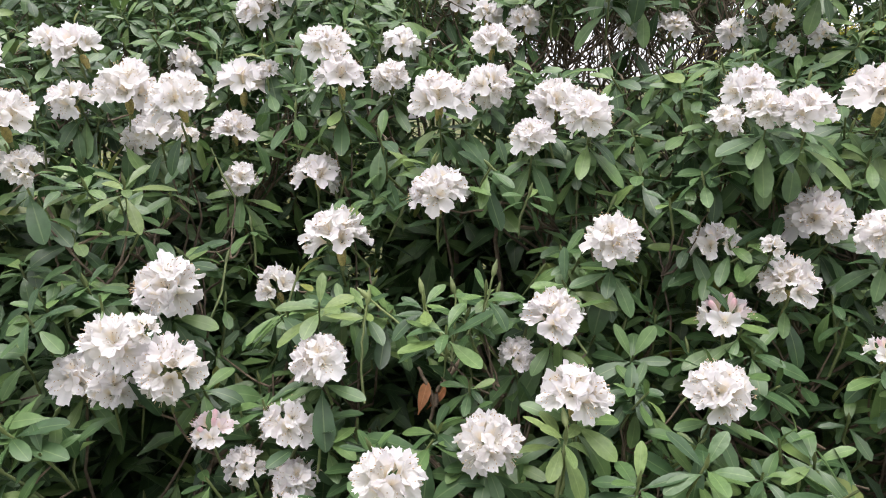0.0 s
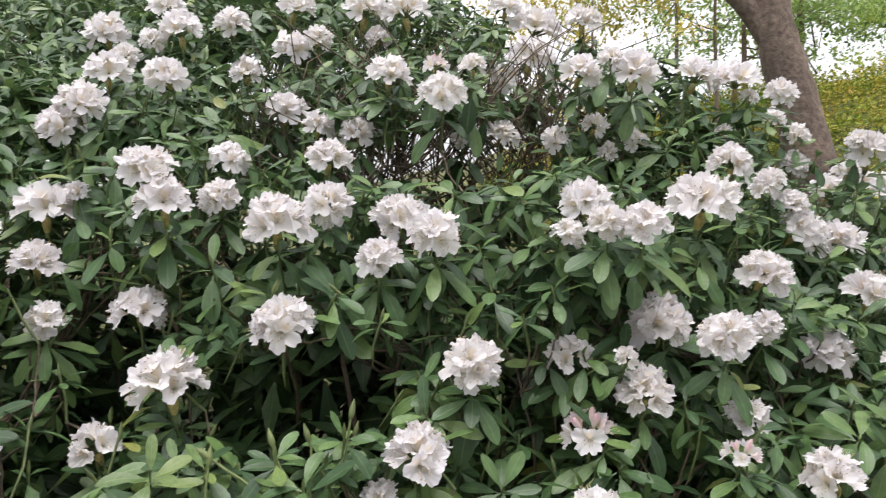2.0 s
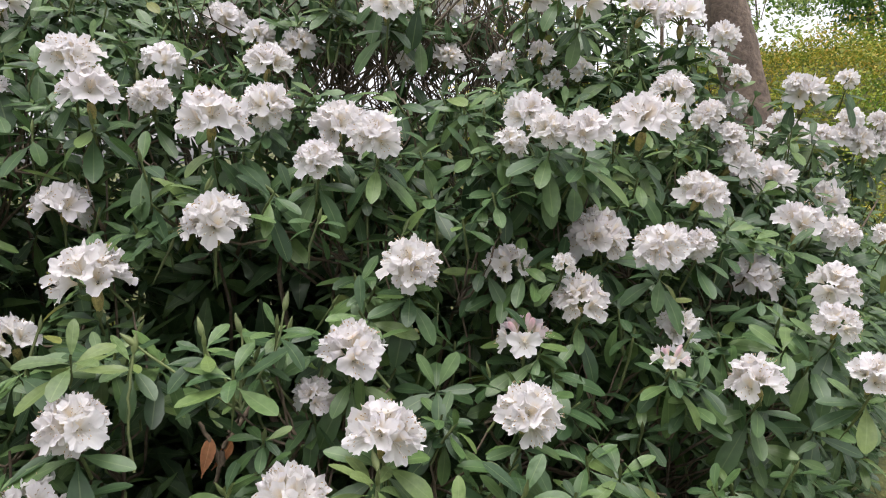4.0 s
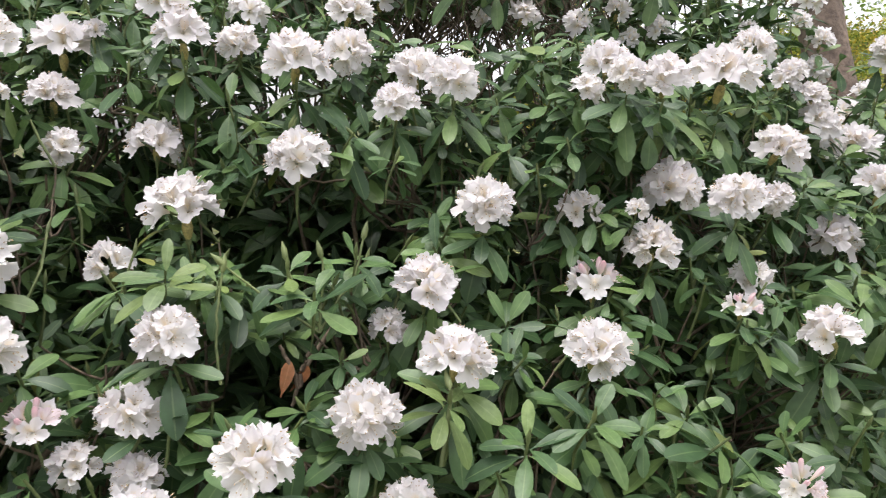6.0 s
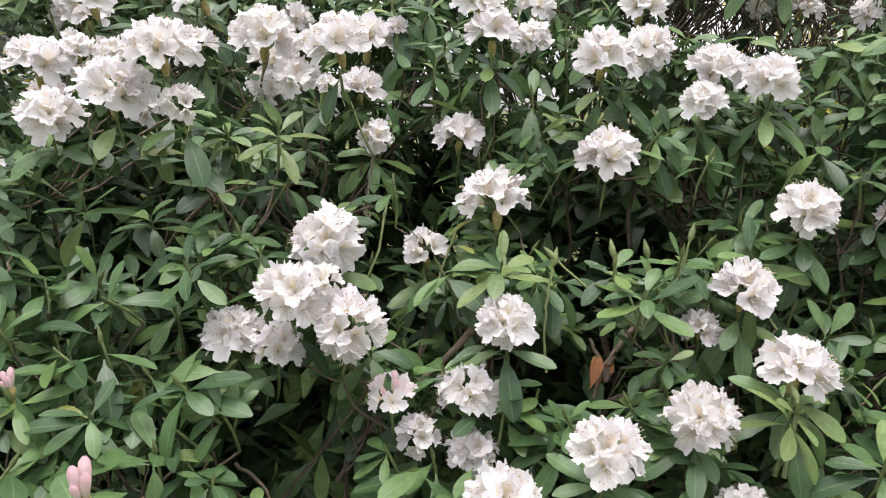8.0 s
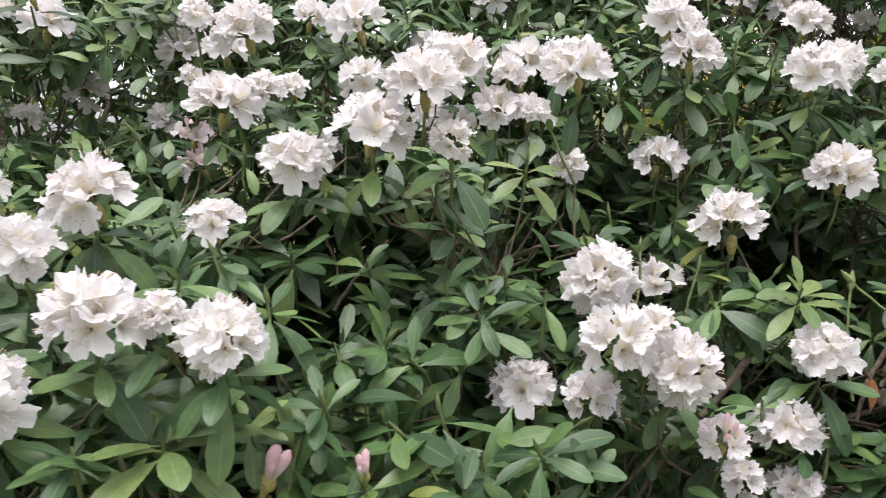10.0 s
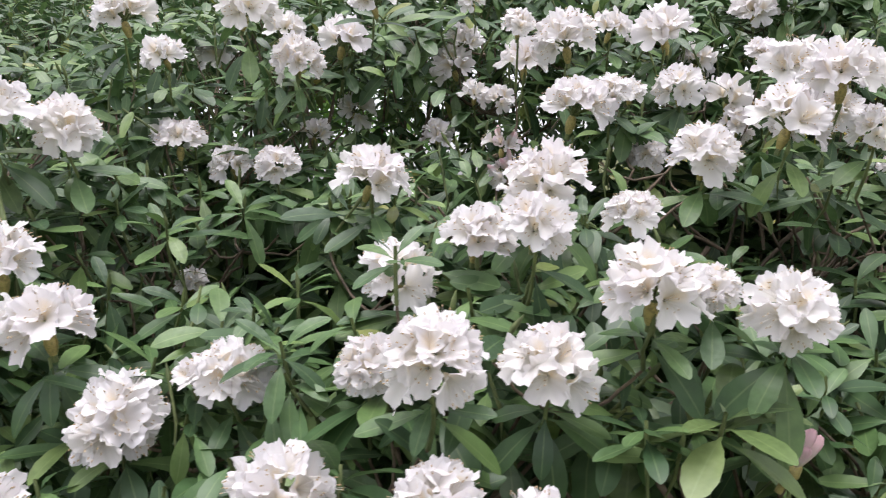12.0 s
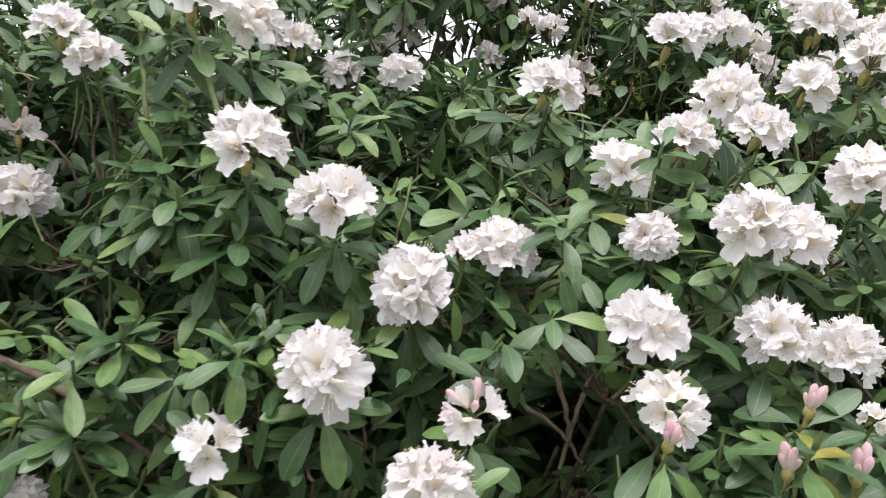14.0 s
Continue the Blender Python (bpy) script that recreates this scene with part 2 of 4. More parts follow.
LEAF_FORMS = ((0.35, 0.20, 0.1, 0.195), (0.6, 0.14, -0.15, 0.205), (0.85, 0.24, 0.2, 0.185), (0.2, 0.26, -0.1, 0.175),
              (0.5, 0.10, 0.25, 0.215), (-0.1, 0.22, 0.05, 0.185), (0.7, 0.16, -0.25, 0.2), (0.4, 0.30, 0.1, 0.165))
LEAVES = [leaf_shape(*form, (0, 0.12, 0.28, 0.48, 0.70, 0.87, 0.965, 1.0)) for form in LEAF_FORMS]
COARSE = [leaf_shape(*form, (0, 0.2, 0.55, 0.88, 1.0)) for form in LEAF_FORMS]
TINY = [(np.array([(0, 0, 0), (0.5, -0.23, 0.06), (1, 0, -0.1), (0.5, 0.23, 0.04)], float), np.array([[0, 1, 2, 3]]), np.array([(0.5, 0), (0.85, 0.5), (0.5, 1), (0.15, 0.5)], float))]
SIMPLE = [leaf_shape(*form, (0, 0.55, 1.0)) for form in LEAF_FORMS]
LEAF_MESH = [mesh_of("leaf", v, q, uv, [LEAF]) for v, q, uv in LEAVES]
YELLOW_MESH = [mesh_of("leaf", v, q, uv, [YELLOW]) for v, q, uv in LEAVES]
YOUNG_MESH = [mesh_of("leaf", v, q, uv, [YOUNG]) for v, q, uv in LEAVES]


def frames_of(axis):
    """Turns (n, 3, 3) whose third column is the axis."""
    axis = axis / np.linalg.norm(axis, axis=1)[:, None]
    ref = np.where(np.abs(axis[:, :1]) > 0.9, [[0, 1.0, 0]], [[1.0, 0, 0]])
    u = np.cross(ref, axis)
    u /= np.linalg.norm(u, axis=1)[:, None]
    return np.stack([u, np.cross(axis, u), axis], -1)


def whorl_leaves(places, axes, size, low=-24, high=40, most=11, least=6):
    """Leaves round each shoot's tip: origins (n, 3), matrices (n, 3, 3) with the length in them, variants, shoots."""
    base = frames_of(axes)
    org, mats, var, who = [], [], [], []
    for w, (p, b, s) in enumerate(zip(places, base, size)):
        n = rng.integers(least, most + 1)
        start = rng.uniform(0, 6.28)
        for k in range(n):
            f = (k + 0.5) / n
            az = start + k * 2.39996 + rng.normal(0, 0.15)
            el = radians(low + (high - low) * f ** 1.3 + rng.normal(0, 9))
            ln = s * (1.08 - 0.38 * f) * rng.uniform(0.85, 1.12)
            ca, sa, ce, se = math.cos(az), math.sin(az), math.cos(el), math.sin(el)
            x = np.array([ca * ce, sa * ce, se])
            y = np.array([-sa, ca, 0.0])
            z = np.cross(x, y)
            local = np.stack([x, y, z], -1) * ln
            org.append(p - b[:, 2] * s * 0.25 * (1 - f) + b @ (x * 0.004))
            mats.append(b @ local)
            var.append(rng.integers(len(LEAVES)))
            who.append(w)
    return np.array(org), np.array(mats), np.array(var), np.array(who)


def loose_leaves(places, lengths, droop=0.0):
    """One small leaf at each place, turned any way, as one set of arrays."""
    n = len(places)
    m = frames_of(rng.normal(0, 1, (n, 3)) + (0, -0.4, 0.5)) @ np.stack([np.array([(math.cos(a), -math.sin(a), 0), (math.sin(a), math.cos(a), 0), (-droop, 0, 1)]) for a in rng.uniform(0, 6.28, 16)])[rng.integers(16, size=n)]
    return leaf_cloud(places, m * lengths[:, None, None], np.zeros(n, int), TINY)


def leaf_cloud(org, mats, var, shapes=COARSE):
    """All those leaves as one set of arrays."""
    vs, qs, us, n = [], [], [], 0
    for k, (v, q, uv) in enumerate(shapes):
        sel = var == k
        if not sel.any():
            continue
        o, m = org[sel], mats[sel]
        w = np.einsum("nij,vj->nvi", m, v) + o[:, None]
        c = len(o)
        vs.append(w.reshape(-1, 3))
        qs.append((q[None] + (np.arange(c) * len(v))[:, None, None]).reshape(-1, 4) + n)
        us.append(np.tile(uv, (c, 1)))
        n += c * len(v)
    return np.concatenate(vs), np.concatenate(qs), np.concatenate(us)


# ------------------------------------------------------------- the blooms
def floret_shape(seed, open_by=1.0, per_lobe=13, steps=(0, 0.3, 0.52, 0.72, 0.88, 1.0), stamens=True):
    """An open funnel of five round lobes with frilled rims and its stamens, mouth along +z, upper lobe at +x; rim radius about 1."""
    r = np.random.default_rng(seed)
    around = per_lobe * 5
    phi = np.linspace(0, 2 * np.pi, around + 1)
    turn = phi / (2 * np.pi) * 5 + 0.5
    which = np.floor(turn).astype(int) % 5
    s = np.abs((turn % 1.0) * 2 - 1)
    inner = 1 - s ** 2
    reach = 0.42 + 0.58 * np.maximum(1 - s ** 3.9, 0) ** 0.5 * (1 + r.normal(0, 0.09, 5)[which] * inner)
    bend = open_by + (r.normal(0, 0.26, 5)[which] - 0.12) * inner - 0.06 * s ** 2
    frill = sum(np.sin(k * phi + r.uniform(0, 6.28)) * a for k, a in ((9, 0.03), (14, 0.04), (21, 0.03)))
    wave = sum(np.sin(k * phi + r.uniform(0, 6.28)) * a for k, a in ((3, 0.07), (6, 0.07), (11, 0.05), (18, 0.04)))
    verts, uvs = [], []
    for t in steps:
        te = np.where(t > 0.35, 0.35 + (t - 0.35) * reach, t)
        flare = np.clip((te - 0.25) / 0.75, 0, 1.1)
        rr = 0.03 + 0.26 * te ** 0.8 + 0.66 * flare ** 1.2 * bend
        zz = 0.72 * te ** 0.75 + 0.34 * flare * (1.25 - bend) + wave * flare * t ** 4
        rr = rr * (1 + frill * t ** 6)
        rr[-1], zz[-1] = rr[0], zz[0]
        for j in range(around + 1):
            verts.append((rr[j] * math.cos(phi[j]), rr[j] * math.sin(phi[j]), zz[j]))
            uvs.append((phi[j] / (2 * math.pi), te[j]))
    q = grid_quads(len(steps), around + 1)
    verts, uvs, mi = np.array(verts), np.array(uvs), [0] * len(q)
    if stamens:
        for k in range(6):
            a = k * 1.047 + r.uniform(-0.3, 0.3)
            d = np.array([math.cos(a), math.sin(a), 0])
            end = d * 0.26 + (-0.12, 0, 1.02 + r.uniform(-0.1, 0.08))
            v, tq = tube([(0, 0, 0.1), d * 0.13 + (-0.02, 0, 0.6), end, end + (0, 0, 0.001), end + (-0.05, 0, 0.06)], (0.010, 0.010, 0.010, 0.026, 0.022), 4)
            q = np.concatenate([q, tq + len(verts)])
            verts, uvs = np.concatenate([verts, v]), np.concatenate([uvs, np.full((len(v), 2), 0.5)])
            mi += [0] * 8 + [1] * 8
    return verts, q, uvs, mi


def bud_shape(seed):
    """A closed or opening flower bud, along +z."""
    r = np.random.default_rng(seed)
    around, rows = 15, 10
    phi = np.linspace(0, 2 * np.pi, around + 1)
    verts, uvs = [], []
    for i in range(rows):
        t = i / (rows - 1)
        rad = 0.05 + 0.22 * t ** 0.9 * max(0.0, 1 - t ** 3.5) ** 0.6 + 0.012 * t
        bow = 0.10 * t * t * r.uniform(0.9, 1.1)
        for p in phi:
            rr = rad * (1 + 0.16 * math.cos(5 * p + 1.6 * t) * t)
            verts.append((rr * math.cos(p) + bow, rr * math.sin(p), 1.45 * t))
            uvs.append(((p / (2 * math.pi) * 5 + 0.255 * t) % 1.0 * 0.5 + 0.25, t))
    return np.array(verts), grid_quads(rows, around + 1), np.array(uvs), [0] * ((rows - 1) * around)


ANTHER = plain("anther", (0.35, 0.24, 0.12), (0.55, 0.42, 0.26), 200, 0.7, 0.1, 0.001)
FLORETS = []
for k in range(9):
    v, q, uv, mi = floret_shape(20 + k, (1.0, 1.15, 0.85, 1.05, 0.9, 0.8, 1.1, 0.7, 0.95)[k])
    FLORETS.append(mesh_of("floret", v, q, uv, [PETAL, ANTHER], True, mi))
FAR_FLORETS = []
for k in range(5):
    v, q, uv, mi = floret_shape(30 + k, (0.95, 1.1, 0.8, 0.65, 0.9)[k], 8, (0, 0.35, 0.65, 0.88, 1.0), False)
    FAR_FLORETS.append(mesh_of("floret", v, q, uv, [PETAL, ANTHER], True, mi))
BLUSH_FLORETS = []
for k in range(3):
    v, q, uv, mi = floret_shape(40 + k, (0.75, 0.85, 0.6)[k])
    BLUSH_FLORETS.append(mesh_of("floret", v, q, uv, [BLUSH, ANTHER], True, mi))
BUDS = []
for k in range(3):
    v, q, uv, mi = bud_shape(k)
    BUDS.append(mesh_of("flower_bud", v, q, uv, [PINK], True, mi))


def stalks_shape(n, lowest):
    """The core of a truss: its short axis and the stalks of n flowers, for a truss of radius 1."""
    pieces = [tube([(0, 0, -0.75), (0, 0, -0.2), (0, 0, 0.15)], (0.075, 0.085, 0.05), 6)]
    for d in truss_dirs(n, lowest):
        pieces.append(tube([(0, 0, -0.1), d * 0.2 + (0, 0, -0.02), d * 0.45], (0.03, 0.028, 0.035), 4))
    return joined(pieces)


def truss_dirs(n, lowest):
    out = []
    for k in range(n):
        f = (k + 0.4) / n
        th = radians(6 + (lowest - 6) * f ** 0.62)
        az = k * 2.39996
        out.append((math.sin(th) * math.cos(az), math.sin(th) * math.sin(az), math.cos(th)))
    return np.array(out)


STALKS = {}
for kind, n, lowest in (("o", 13, 92), ("d", 11, 80), ("f", 10, 70), ("m", 8, 84), ("p", 8, 78), ("s", 5, 64)):
    v, q = stalks_shape(n, lowest)
    cup, cq = tube([(0, 0, -0.62), (0, 0, -0.5), (0, 0, -0.3), (0, 0, -0.12), (0, 0, 0.0)], (0.06, 0.11, 0.15, 0.12, 0.03), 9)
    v2, q2 = joined([(v, q), (cup, cq)])
    STALKS[kind] = (mesh_of("flower_truss", v2, q2, None, [STEM, SCALE_BUD], True, [0] * len(q) + [1] * len(cq)), truss_dirs(n, lowest))
v, q = tube([(0, 0, -0.5), (0, 0, -0.15), (0, 0, 0.05), (0, 0, 0.3), (0, 0, 0.5)], (0.09, 0.1, 0.24, 0.2, 0.04), 8)
BUD_CORE = mesh_of("bud_truss", v, q, None, [SCALE_BUD])


def turn_to(axis, spin=0.0):
    return Vector(axis).to_track_quat("Z", "Y").to_matrix().to_4x4() @ Matrix.Rotation(spin, 4, "Z")


def truss(parent, x, y, z, r, kind, axis, far=False):
    """A flower head: "o", "d", "f" open and ever flatter, "m" loose, "s" sparse, "p" half open with pink buds, "b" still a bud."""
    m = Matrix.Translation((x, y, z)) @ turn_to(axis, rng.uniform(0, 6.28)) @ Matrix.Scale(r, 4)
    if kind == "b":
        head = part("bud_truss", BUD_CORE, parent, "closed pink flower bud above green scales", m @ Matrix.Scale(1.6, 4))
        for k, d in enumerate(truss_dirs(5, 21)):
            part("flower_bud", BUDS[k % 3], head, "", Matrix.Translation(Vector(d) * 0.1) @ turn_to(d, k * 1.3) @ Matrix.Scale(0.85 - 0.08 * k, 4))
        return head
    core, dirs = STALKS[kind]
    head = part("flower_truss", core, parent, "half-open flower head with pink buds" if kind == "p" else "", m)
    for k, d in enumerate(dirs):
        turn = turn_to(d + rng.normal(0, 0.13, 3), math.pi / 2 + rng.normal(0, 0.5))
        base = Matrix.Translation(Vector(d) * rng.uniform(0.28, 0.50))
        if kind == "p" and k < 3:
            part("flower_bud", BUDS[k % 3], head, "", base @ turn @ Matrix.Scale(0.56, 4))
        else:
            pool = BLUSH_FLORETS if kind == "p" and k < 5 else FAR_FLORETS if far else FLORETS
            part("floret", pool[rng.integers(len(pool))], head, "", base @ turn @ Matrix.Scale(rng.uniform(0.54, 0.66), 4))
    return head


# -------------------------------------------------------------- the place
EYES = np.array([(-0.02, 0.06, 1.6), (-0.02, 0.12, 1.63), (-0.2, 0.05, 1.48), (-1.1, 0.24, 1.48), (-1.75, 0.27, 1.42), (-2.2, 0.26, 1.35)])
BLOOMS = {0: [], 1: [], 2: [], 3: []}
BLOOMS[0] += [
    (-2.797, 2.043, 1.286, 0.052, "p"),
    (-2.766, 1.913, 1.164, 0.064, "o"),
    (-2.694, 1.535, 0.681, 0.040, "f"),
    (-2.672, 1.867, 1.486, 0.054, "f"),
    (-2.603, 1.837, 1.438, 0.052, "d"),
    (-2.417, 1.694, 1.543, 0.072, "f"),
    (-2.385, 1.287, 0.849, 0.054, "s"),
    (-2.325, 1.526, 1.283, 0.073, "f"),
    (-2.316, 1.771, 1.519, 0.069, "d"),
    (-2.308, 2.346, 1.762, 0.058, "d"),
    (-2.305, 2.055, 1.799, 0.070, "d"),
    (-2.235, 2.603, 1.806, 0.067, "d"),
    (-2.223, 1.255, 0.977, 0.067, "d"),
    (-2.203, 2.105, 1.517, 0.064, "f"),
    (-2.193, 1.398, 1.205, 0.070, "d"),
    (-2.114, 1.855, 1.214, 0.035, "m"),
    (-2.113, 1.057, 0.877, 0.057, "f"),
    (-2.082, 2.107, 1.463, 0.052, "d"),
    (-2.073, 1.341, 1.081, 0.066, "o"),
]
BLOOMS[0] += [
    (-2.029, 1.144, 0.941, 0.048, "p"),
    (-2.027, 2.043, 1.810, 0.070, "d"),
    (-2.002, 2.445, 1.847, 0.058, "d"),
    (-1.979, 1.378, 1.132, 0.033, "s"),
    (-1.957, 2.003, 1.456, 0.052, "d"),
    (-1.925, 2.124, 1.711, 0.064, "o"),
    (-1.922, 2.406, 1.558, 0.049, "m"),
    (-1.918, 1.359, 1.133, 0.061, "d"),
    (-1.843, 0.952, 0.963, 0.021, "b"),
    (-1.837, 2.368, 1.802, 0.073, "f"),
    (-1.817, 2.577, 1.642, 0.064, "m"),
    (-1.811, 1.004, 0.988, 0.050, "m"),
    (-1.805, 1.090, 1.069, 0.059, "d"),
    (-1.735, 2.021, 1.824, 0.052, "f"),
    (-1.728, 1.646, 1.418, 0.064, "d"),
    (-1.715, 1.240, 1.176, 0.044, "o"),
    (-1.708, 0.900, 0.939, 0.022, "b"),
    (-1.677, 1.419, 1.267, 0.060, "m"),
    (-1.639, 0.952, 0.993, 0.022, "b"),
]
BLOOMS[0] += [
    (-1.636, 1.097, 1.215, 0.058, "o"),
    (-1.632, 1.036, 1.074, 0.052, "o"),
    (-1.626, 0.876, 0.935, 0.025, "b"),
    (-1.575, 2.467, 1.554, 0.054, "m"),
    (-1.560, 0.928, 0.990, 0.022, "m"),
    (-1.558, 1.412, 1.325, 0.058, "d"),
    (-1.538, 1.007, 1.051, 0.049, "d"),
    (-1.524, 2.506, 1.758, 0.066, "d"),
    (-1.498, 2.507, 1.826, 0.059, "f"),
    (-1.495, 1.177, 1.181, 0.058, "d"),
    (-1.490, 2.251, 1.887, 0.039, "d"),
    (-1.489, 1.292, 1.349, 0.052, "d"),
    (-1.475, 2.392, 1.664, 0.047, "m"),
    (-1.443, 1.449, 1.407, 0.066, "d"),
    (-1.429, 2.143, 1.508, 0.048, "p"),
    (-1.408, 2.136, 1.435, 0.054, "p"),
    (-1.405, 2.383, 1.648, 0.044, "m"),
    (-1.397, 2.086, 1.785, 0.043, "d"),
    (-1.362, 1.186, 1.270, 0.064, "d"),
]
BLOOMS[0] += [
    (-1.358, 2.244, 1.723, 0.063, "f"),
    (-1.309, 1.878, 1.564, 0.076, "f"),
    (-1.281, 2.087, 1.748, 0.076, "d"),
    (-1.281, 1.192, 1.278, 0.031, "o"),
    (-1.276, 1.553, 1.350, 0.050, "f"),
    (-1.226, 1.893, 1.602, 0.043, "d"),
    (-1.201, 1.158, 1.249, 0.054, "o"),
    (-1.167, 1.951, 1.609, 0.040, "m"),
    (-1.166, 1.223, 1.027, 0.035, "b"),
    (-1.140, 2.220, 1.806, 0.051, "d"),
    (-1.139, 1.590, 1.452, 0.063, "d"),
    (-1.113, 2.011, 1.474, 0.049, "d"),
    (-1.030, 1.213, 1.035, 0.021, "b"),
    (-1.019, 2.159, 1.779, 0.076, "f"),
    (-1.009, 2.072, 1.635, 0.065, "m"),
    (-1.003, 1.564, 1.509, 0.070, "d"),
]
BLOOMS[1] += [
    (-0.911, 1.561, 1.587, 0.069, "d"),
    (-0.865, 1.540, 1.491, 0.042, "m"),
    (-0.843, 2.127, 1.551, 0.049, "m"),
    (-0.826, 2.036, 1.714, 0.040, "f"),
    (-0.804, 1.940, 1.653, 0.078, "d"),
    (-0.798, 1.974, 1.538, 0.044, "m"),
    (-0.765, 0.888, 1.032, 0.028, "b"),
    (-0.749, 1.473, 1.062, 0.059, "d"),
    (-0.716, 1.911, 1.566, 0.056, "m"),
    (-0.689, 1.909, 1.645, 0.038, "o"),
    (-0.649, 1.396, 1.064, 0.050, "m"),
    (-0.645, 1.888, 1.552, 0.031, "m"),
    (-0.620, 1.361, 1.166, 0.063, "d"),
    (-0.594, 2.135, 1.553, 0.060, "f"),
    (-0.592, 1.709, 1.628, 0.070, "d"),
    (-0.587, 1.553, 1.237, 0.072, "o"),
    (-0.561, 1.352, 1.200, 0.033, "s"),
    (-0.535, 1.966, 1.434, 0.049, "m"),
    (-0.515, 1.354, 1.126, 0.063, "o"),
]
BLOOMS[1] += [
    (-0.440, 1.343, 1.001, 0.045, "p"),
    (-0.395, 1.744, 1.190, 0.060, "s"),
    (-0.389, 1.374, 0.918, 0.040, "m"),
    (-0.325, 1.936, 1.444, 0.065, "m"),
    (-0.300, 1.390, 1.000, 0.055, "m"),
    (-0.296, 1.976, 1.762, 0.068, "f"),
    (-0.293, 1.373, 0.890, 0.049, "d"),
    (-0.260, 1.928, 1.684, 0.068, "f"),
    (-0.257, 1.155, 0.910, 0.061, "d"),
    (-0.241, 1.394, 1.129, 0.052, "o"),
    (-0.241, 1.726, 1.303, 0.081, "f"),
    (-0.143, 2.102, 1.701, 0.052, "o"),
    (-0.095, 1.180, 0.982, 0.061, "d"),
    (-0.011, 1.713, 1.418, 0.069, "d"),
    (-0.008, 1.840, 1.633, 0.074, "d"),
    (0.080, 1.273, 1.013, 0.058, "o"),
    (0.113, 1.932, 1.674, 0.062, "o"),
    (0.137, 2.111, 1.791, 0.061, "d"),
    (0.147, 1.220, 0.878, 0.047, "m"),
]
BLOOMS[1] += [
    (0.157, 1.523, 1.097, 0.044, "m"),
    (0.212, 1.792, 1.543, 0.054, "f"),
    (0.228, 1.505, 1.180, 0.065, "d"),
    (0.240, 1.288, 1.093, 0.063, "d"),
    (0.287, 1.952, 1.625, 0.071, "d"),
    (0.335, 1.726, 1.599, 0.057, "o"),
    (0.361, 1.562, 1.332, 0.063, "d"),
    (0.448, 2.094, 1.953, 0.064, "d"),
    (0.511, 1.323, 1.089, 0.064, "d"),
    (0.605, 1.545, 1.166, 0.060, "p"),
    (0.611, 1.665, 1.312, 0.054, "m"),
    (0.633, 1.700, 1.587, 0.038, "m"),
    (0.684, 1.596, 1.611, 0.044, "o"),
    (0.687, 1.535, 1.332, 0.026, "m"),
    (0.717, 1.779, 1.655, 0.062, "d"),
    (0.729, 1.538, 1.246, 0.061, "d"),
    (0.750, 1.559, 1.600, 0.056, "d"),
    (0.806, 1.121, 0.894, 0.043, "p"),
    (0.861, 1.708, 1.363, 0.072, "d"),
]
BLOOMS[1] += [
    (0.874, 1.411, 1.138, 0.038, "p"),
    (0.931, 1.535, 1.348, 0.064, "d"),
    (0.975, 1.533, 1.169, 0.050, "m"),
]
BLOOMS[2] += [
    (1.034, 2.985, 2.218, 0.101, "d"),
    (1.045, 1.803, 1.630, 0.092, "f"),
    (1.053, 2.449, 1.902, 0.049, "m"),
    (1.054, 1.361, 1.082, 0.061, "f"),
    (1.065, 2.332, 2.104, 0.042, "o"),
    (1.073, 3.393, 2.531, 0.076, "d"),
    (1.093, 2.427, 1.814, 0.040, "m"),
    (1.116, 1.656, 1.346, 0.040, "o"),
    (1.138, 2.326, 2.051, 0.080, "d"),
    (1.146, 1.172, 1.142, 0.049, "d"),
    (1.148, 1.707, 1.460, 0.064, "d"),
    (1.177, 2.404, 1.842, 0.045, "m"),
    (1.200, 3.374, 2.414, 0.127, "f"),
    (1.275, 3.000, 2.378, 0.076, "d"),
    (1.301, 2.053, 1.744, 0.063, "d"),
    (1.318, 1.429, 1.177, 0.054, "d"),
    (1.411, 1.804, 1.226, 0.069, "d"),
    (1.457, 2.128, 1.667, 0.044, "m"),
    (1.464, 1.587, 1.229, 0.063, "d"),
]
BLOOMS[2] += [
    (1.483, 2.122, 1.697, 0.046, "d"),
    (1.488, 2.530, 2.069, 0.081, "f"),
    (1.543, 2.102, 1.618, 0.053, "d"),
    (1.559, 2.105, 1.537, 0.076, "d"),
    (1.561, 2.473, 1.873, 0.037, "m"),
    (1.621, 2.489, 2.042, 0.090, "f"),
    (1.649, 2.448, 1.999, 0.031, "d"),
    (1.652, 1.917, 1.348, 0.080, "f"),
    (1.765, 1.866, 1.327, 0.055, "d"),
    (1.785, 2.309, 1.464, 0.065, "d"),
    (1.864, 2.604, 1.934, 0.044, "d"),
    (1.870, 2.294, 1.464, 0.091, "f"),
    (1.891, 1.819, 1.323, 0.043, "o"),
    (1.925, 2.580, 1.757, 0.057, "d"),
    (1.940, 2.577, 1.867, 0.050, "d"),
    (2.028, 2.772, 2.053, 0.066, "o"),
    (2.126, 2.470, 1.836, 0.049, "d"),
    (2.167, 2.474, 1.783, 0.089, "f"),
    (2.182, 2.362, 1.391, 0.078, "d"),
]
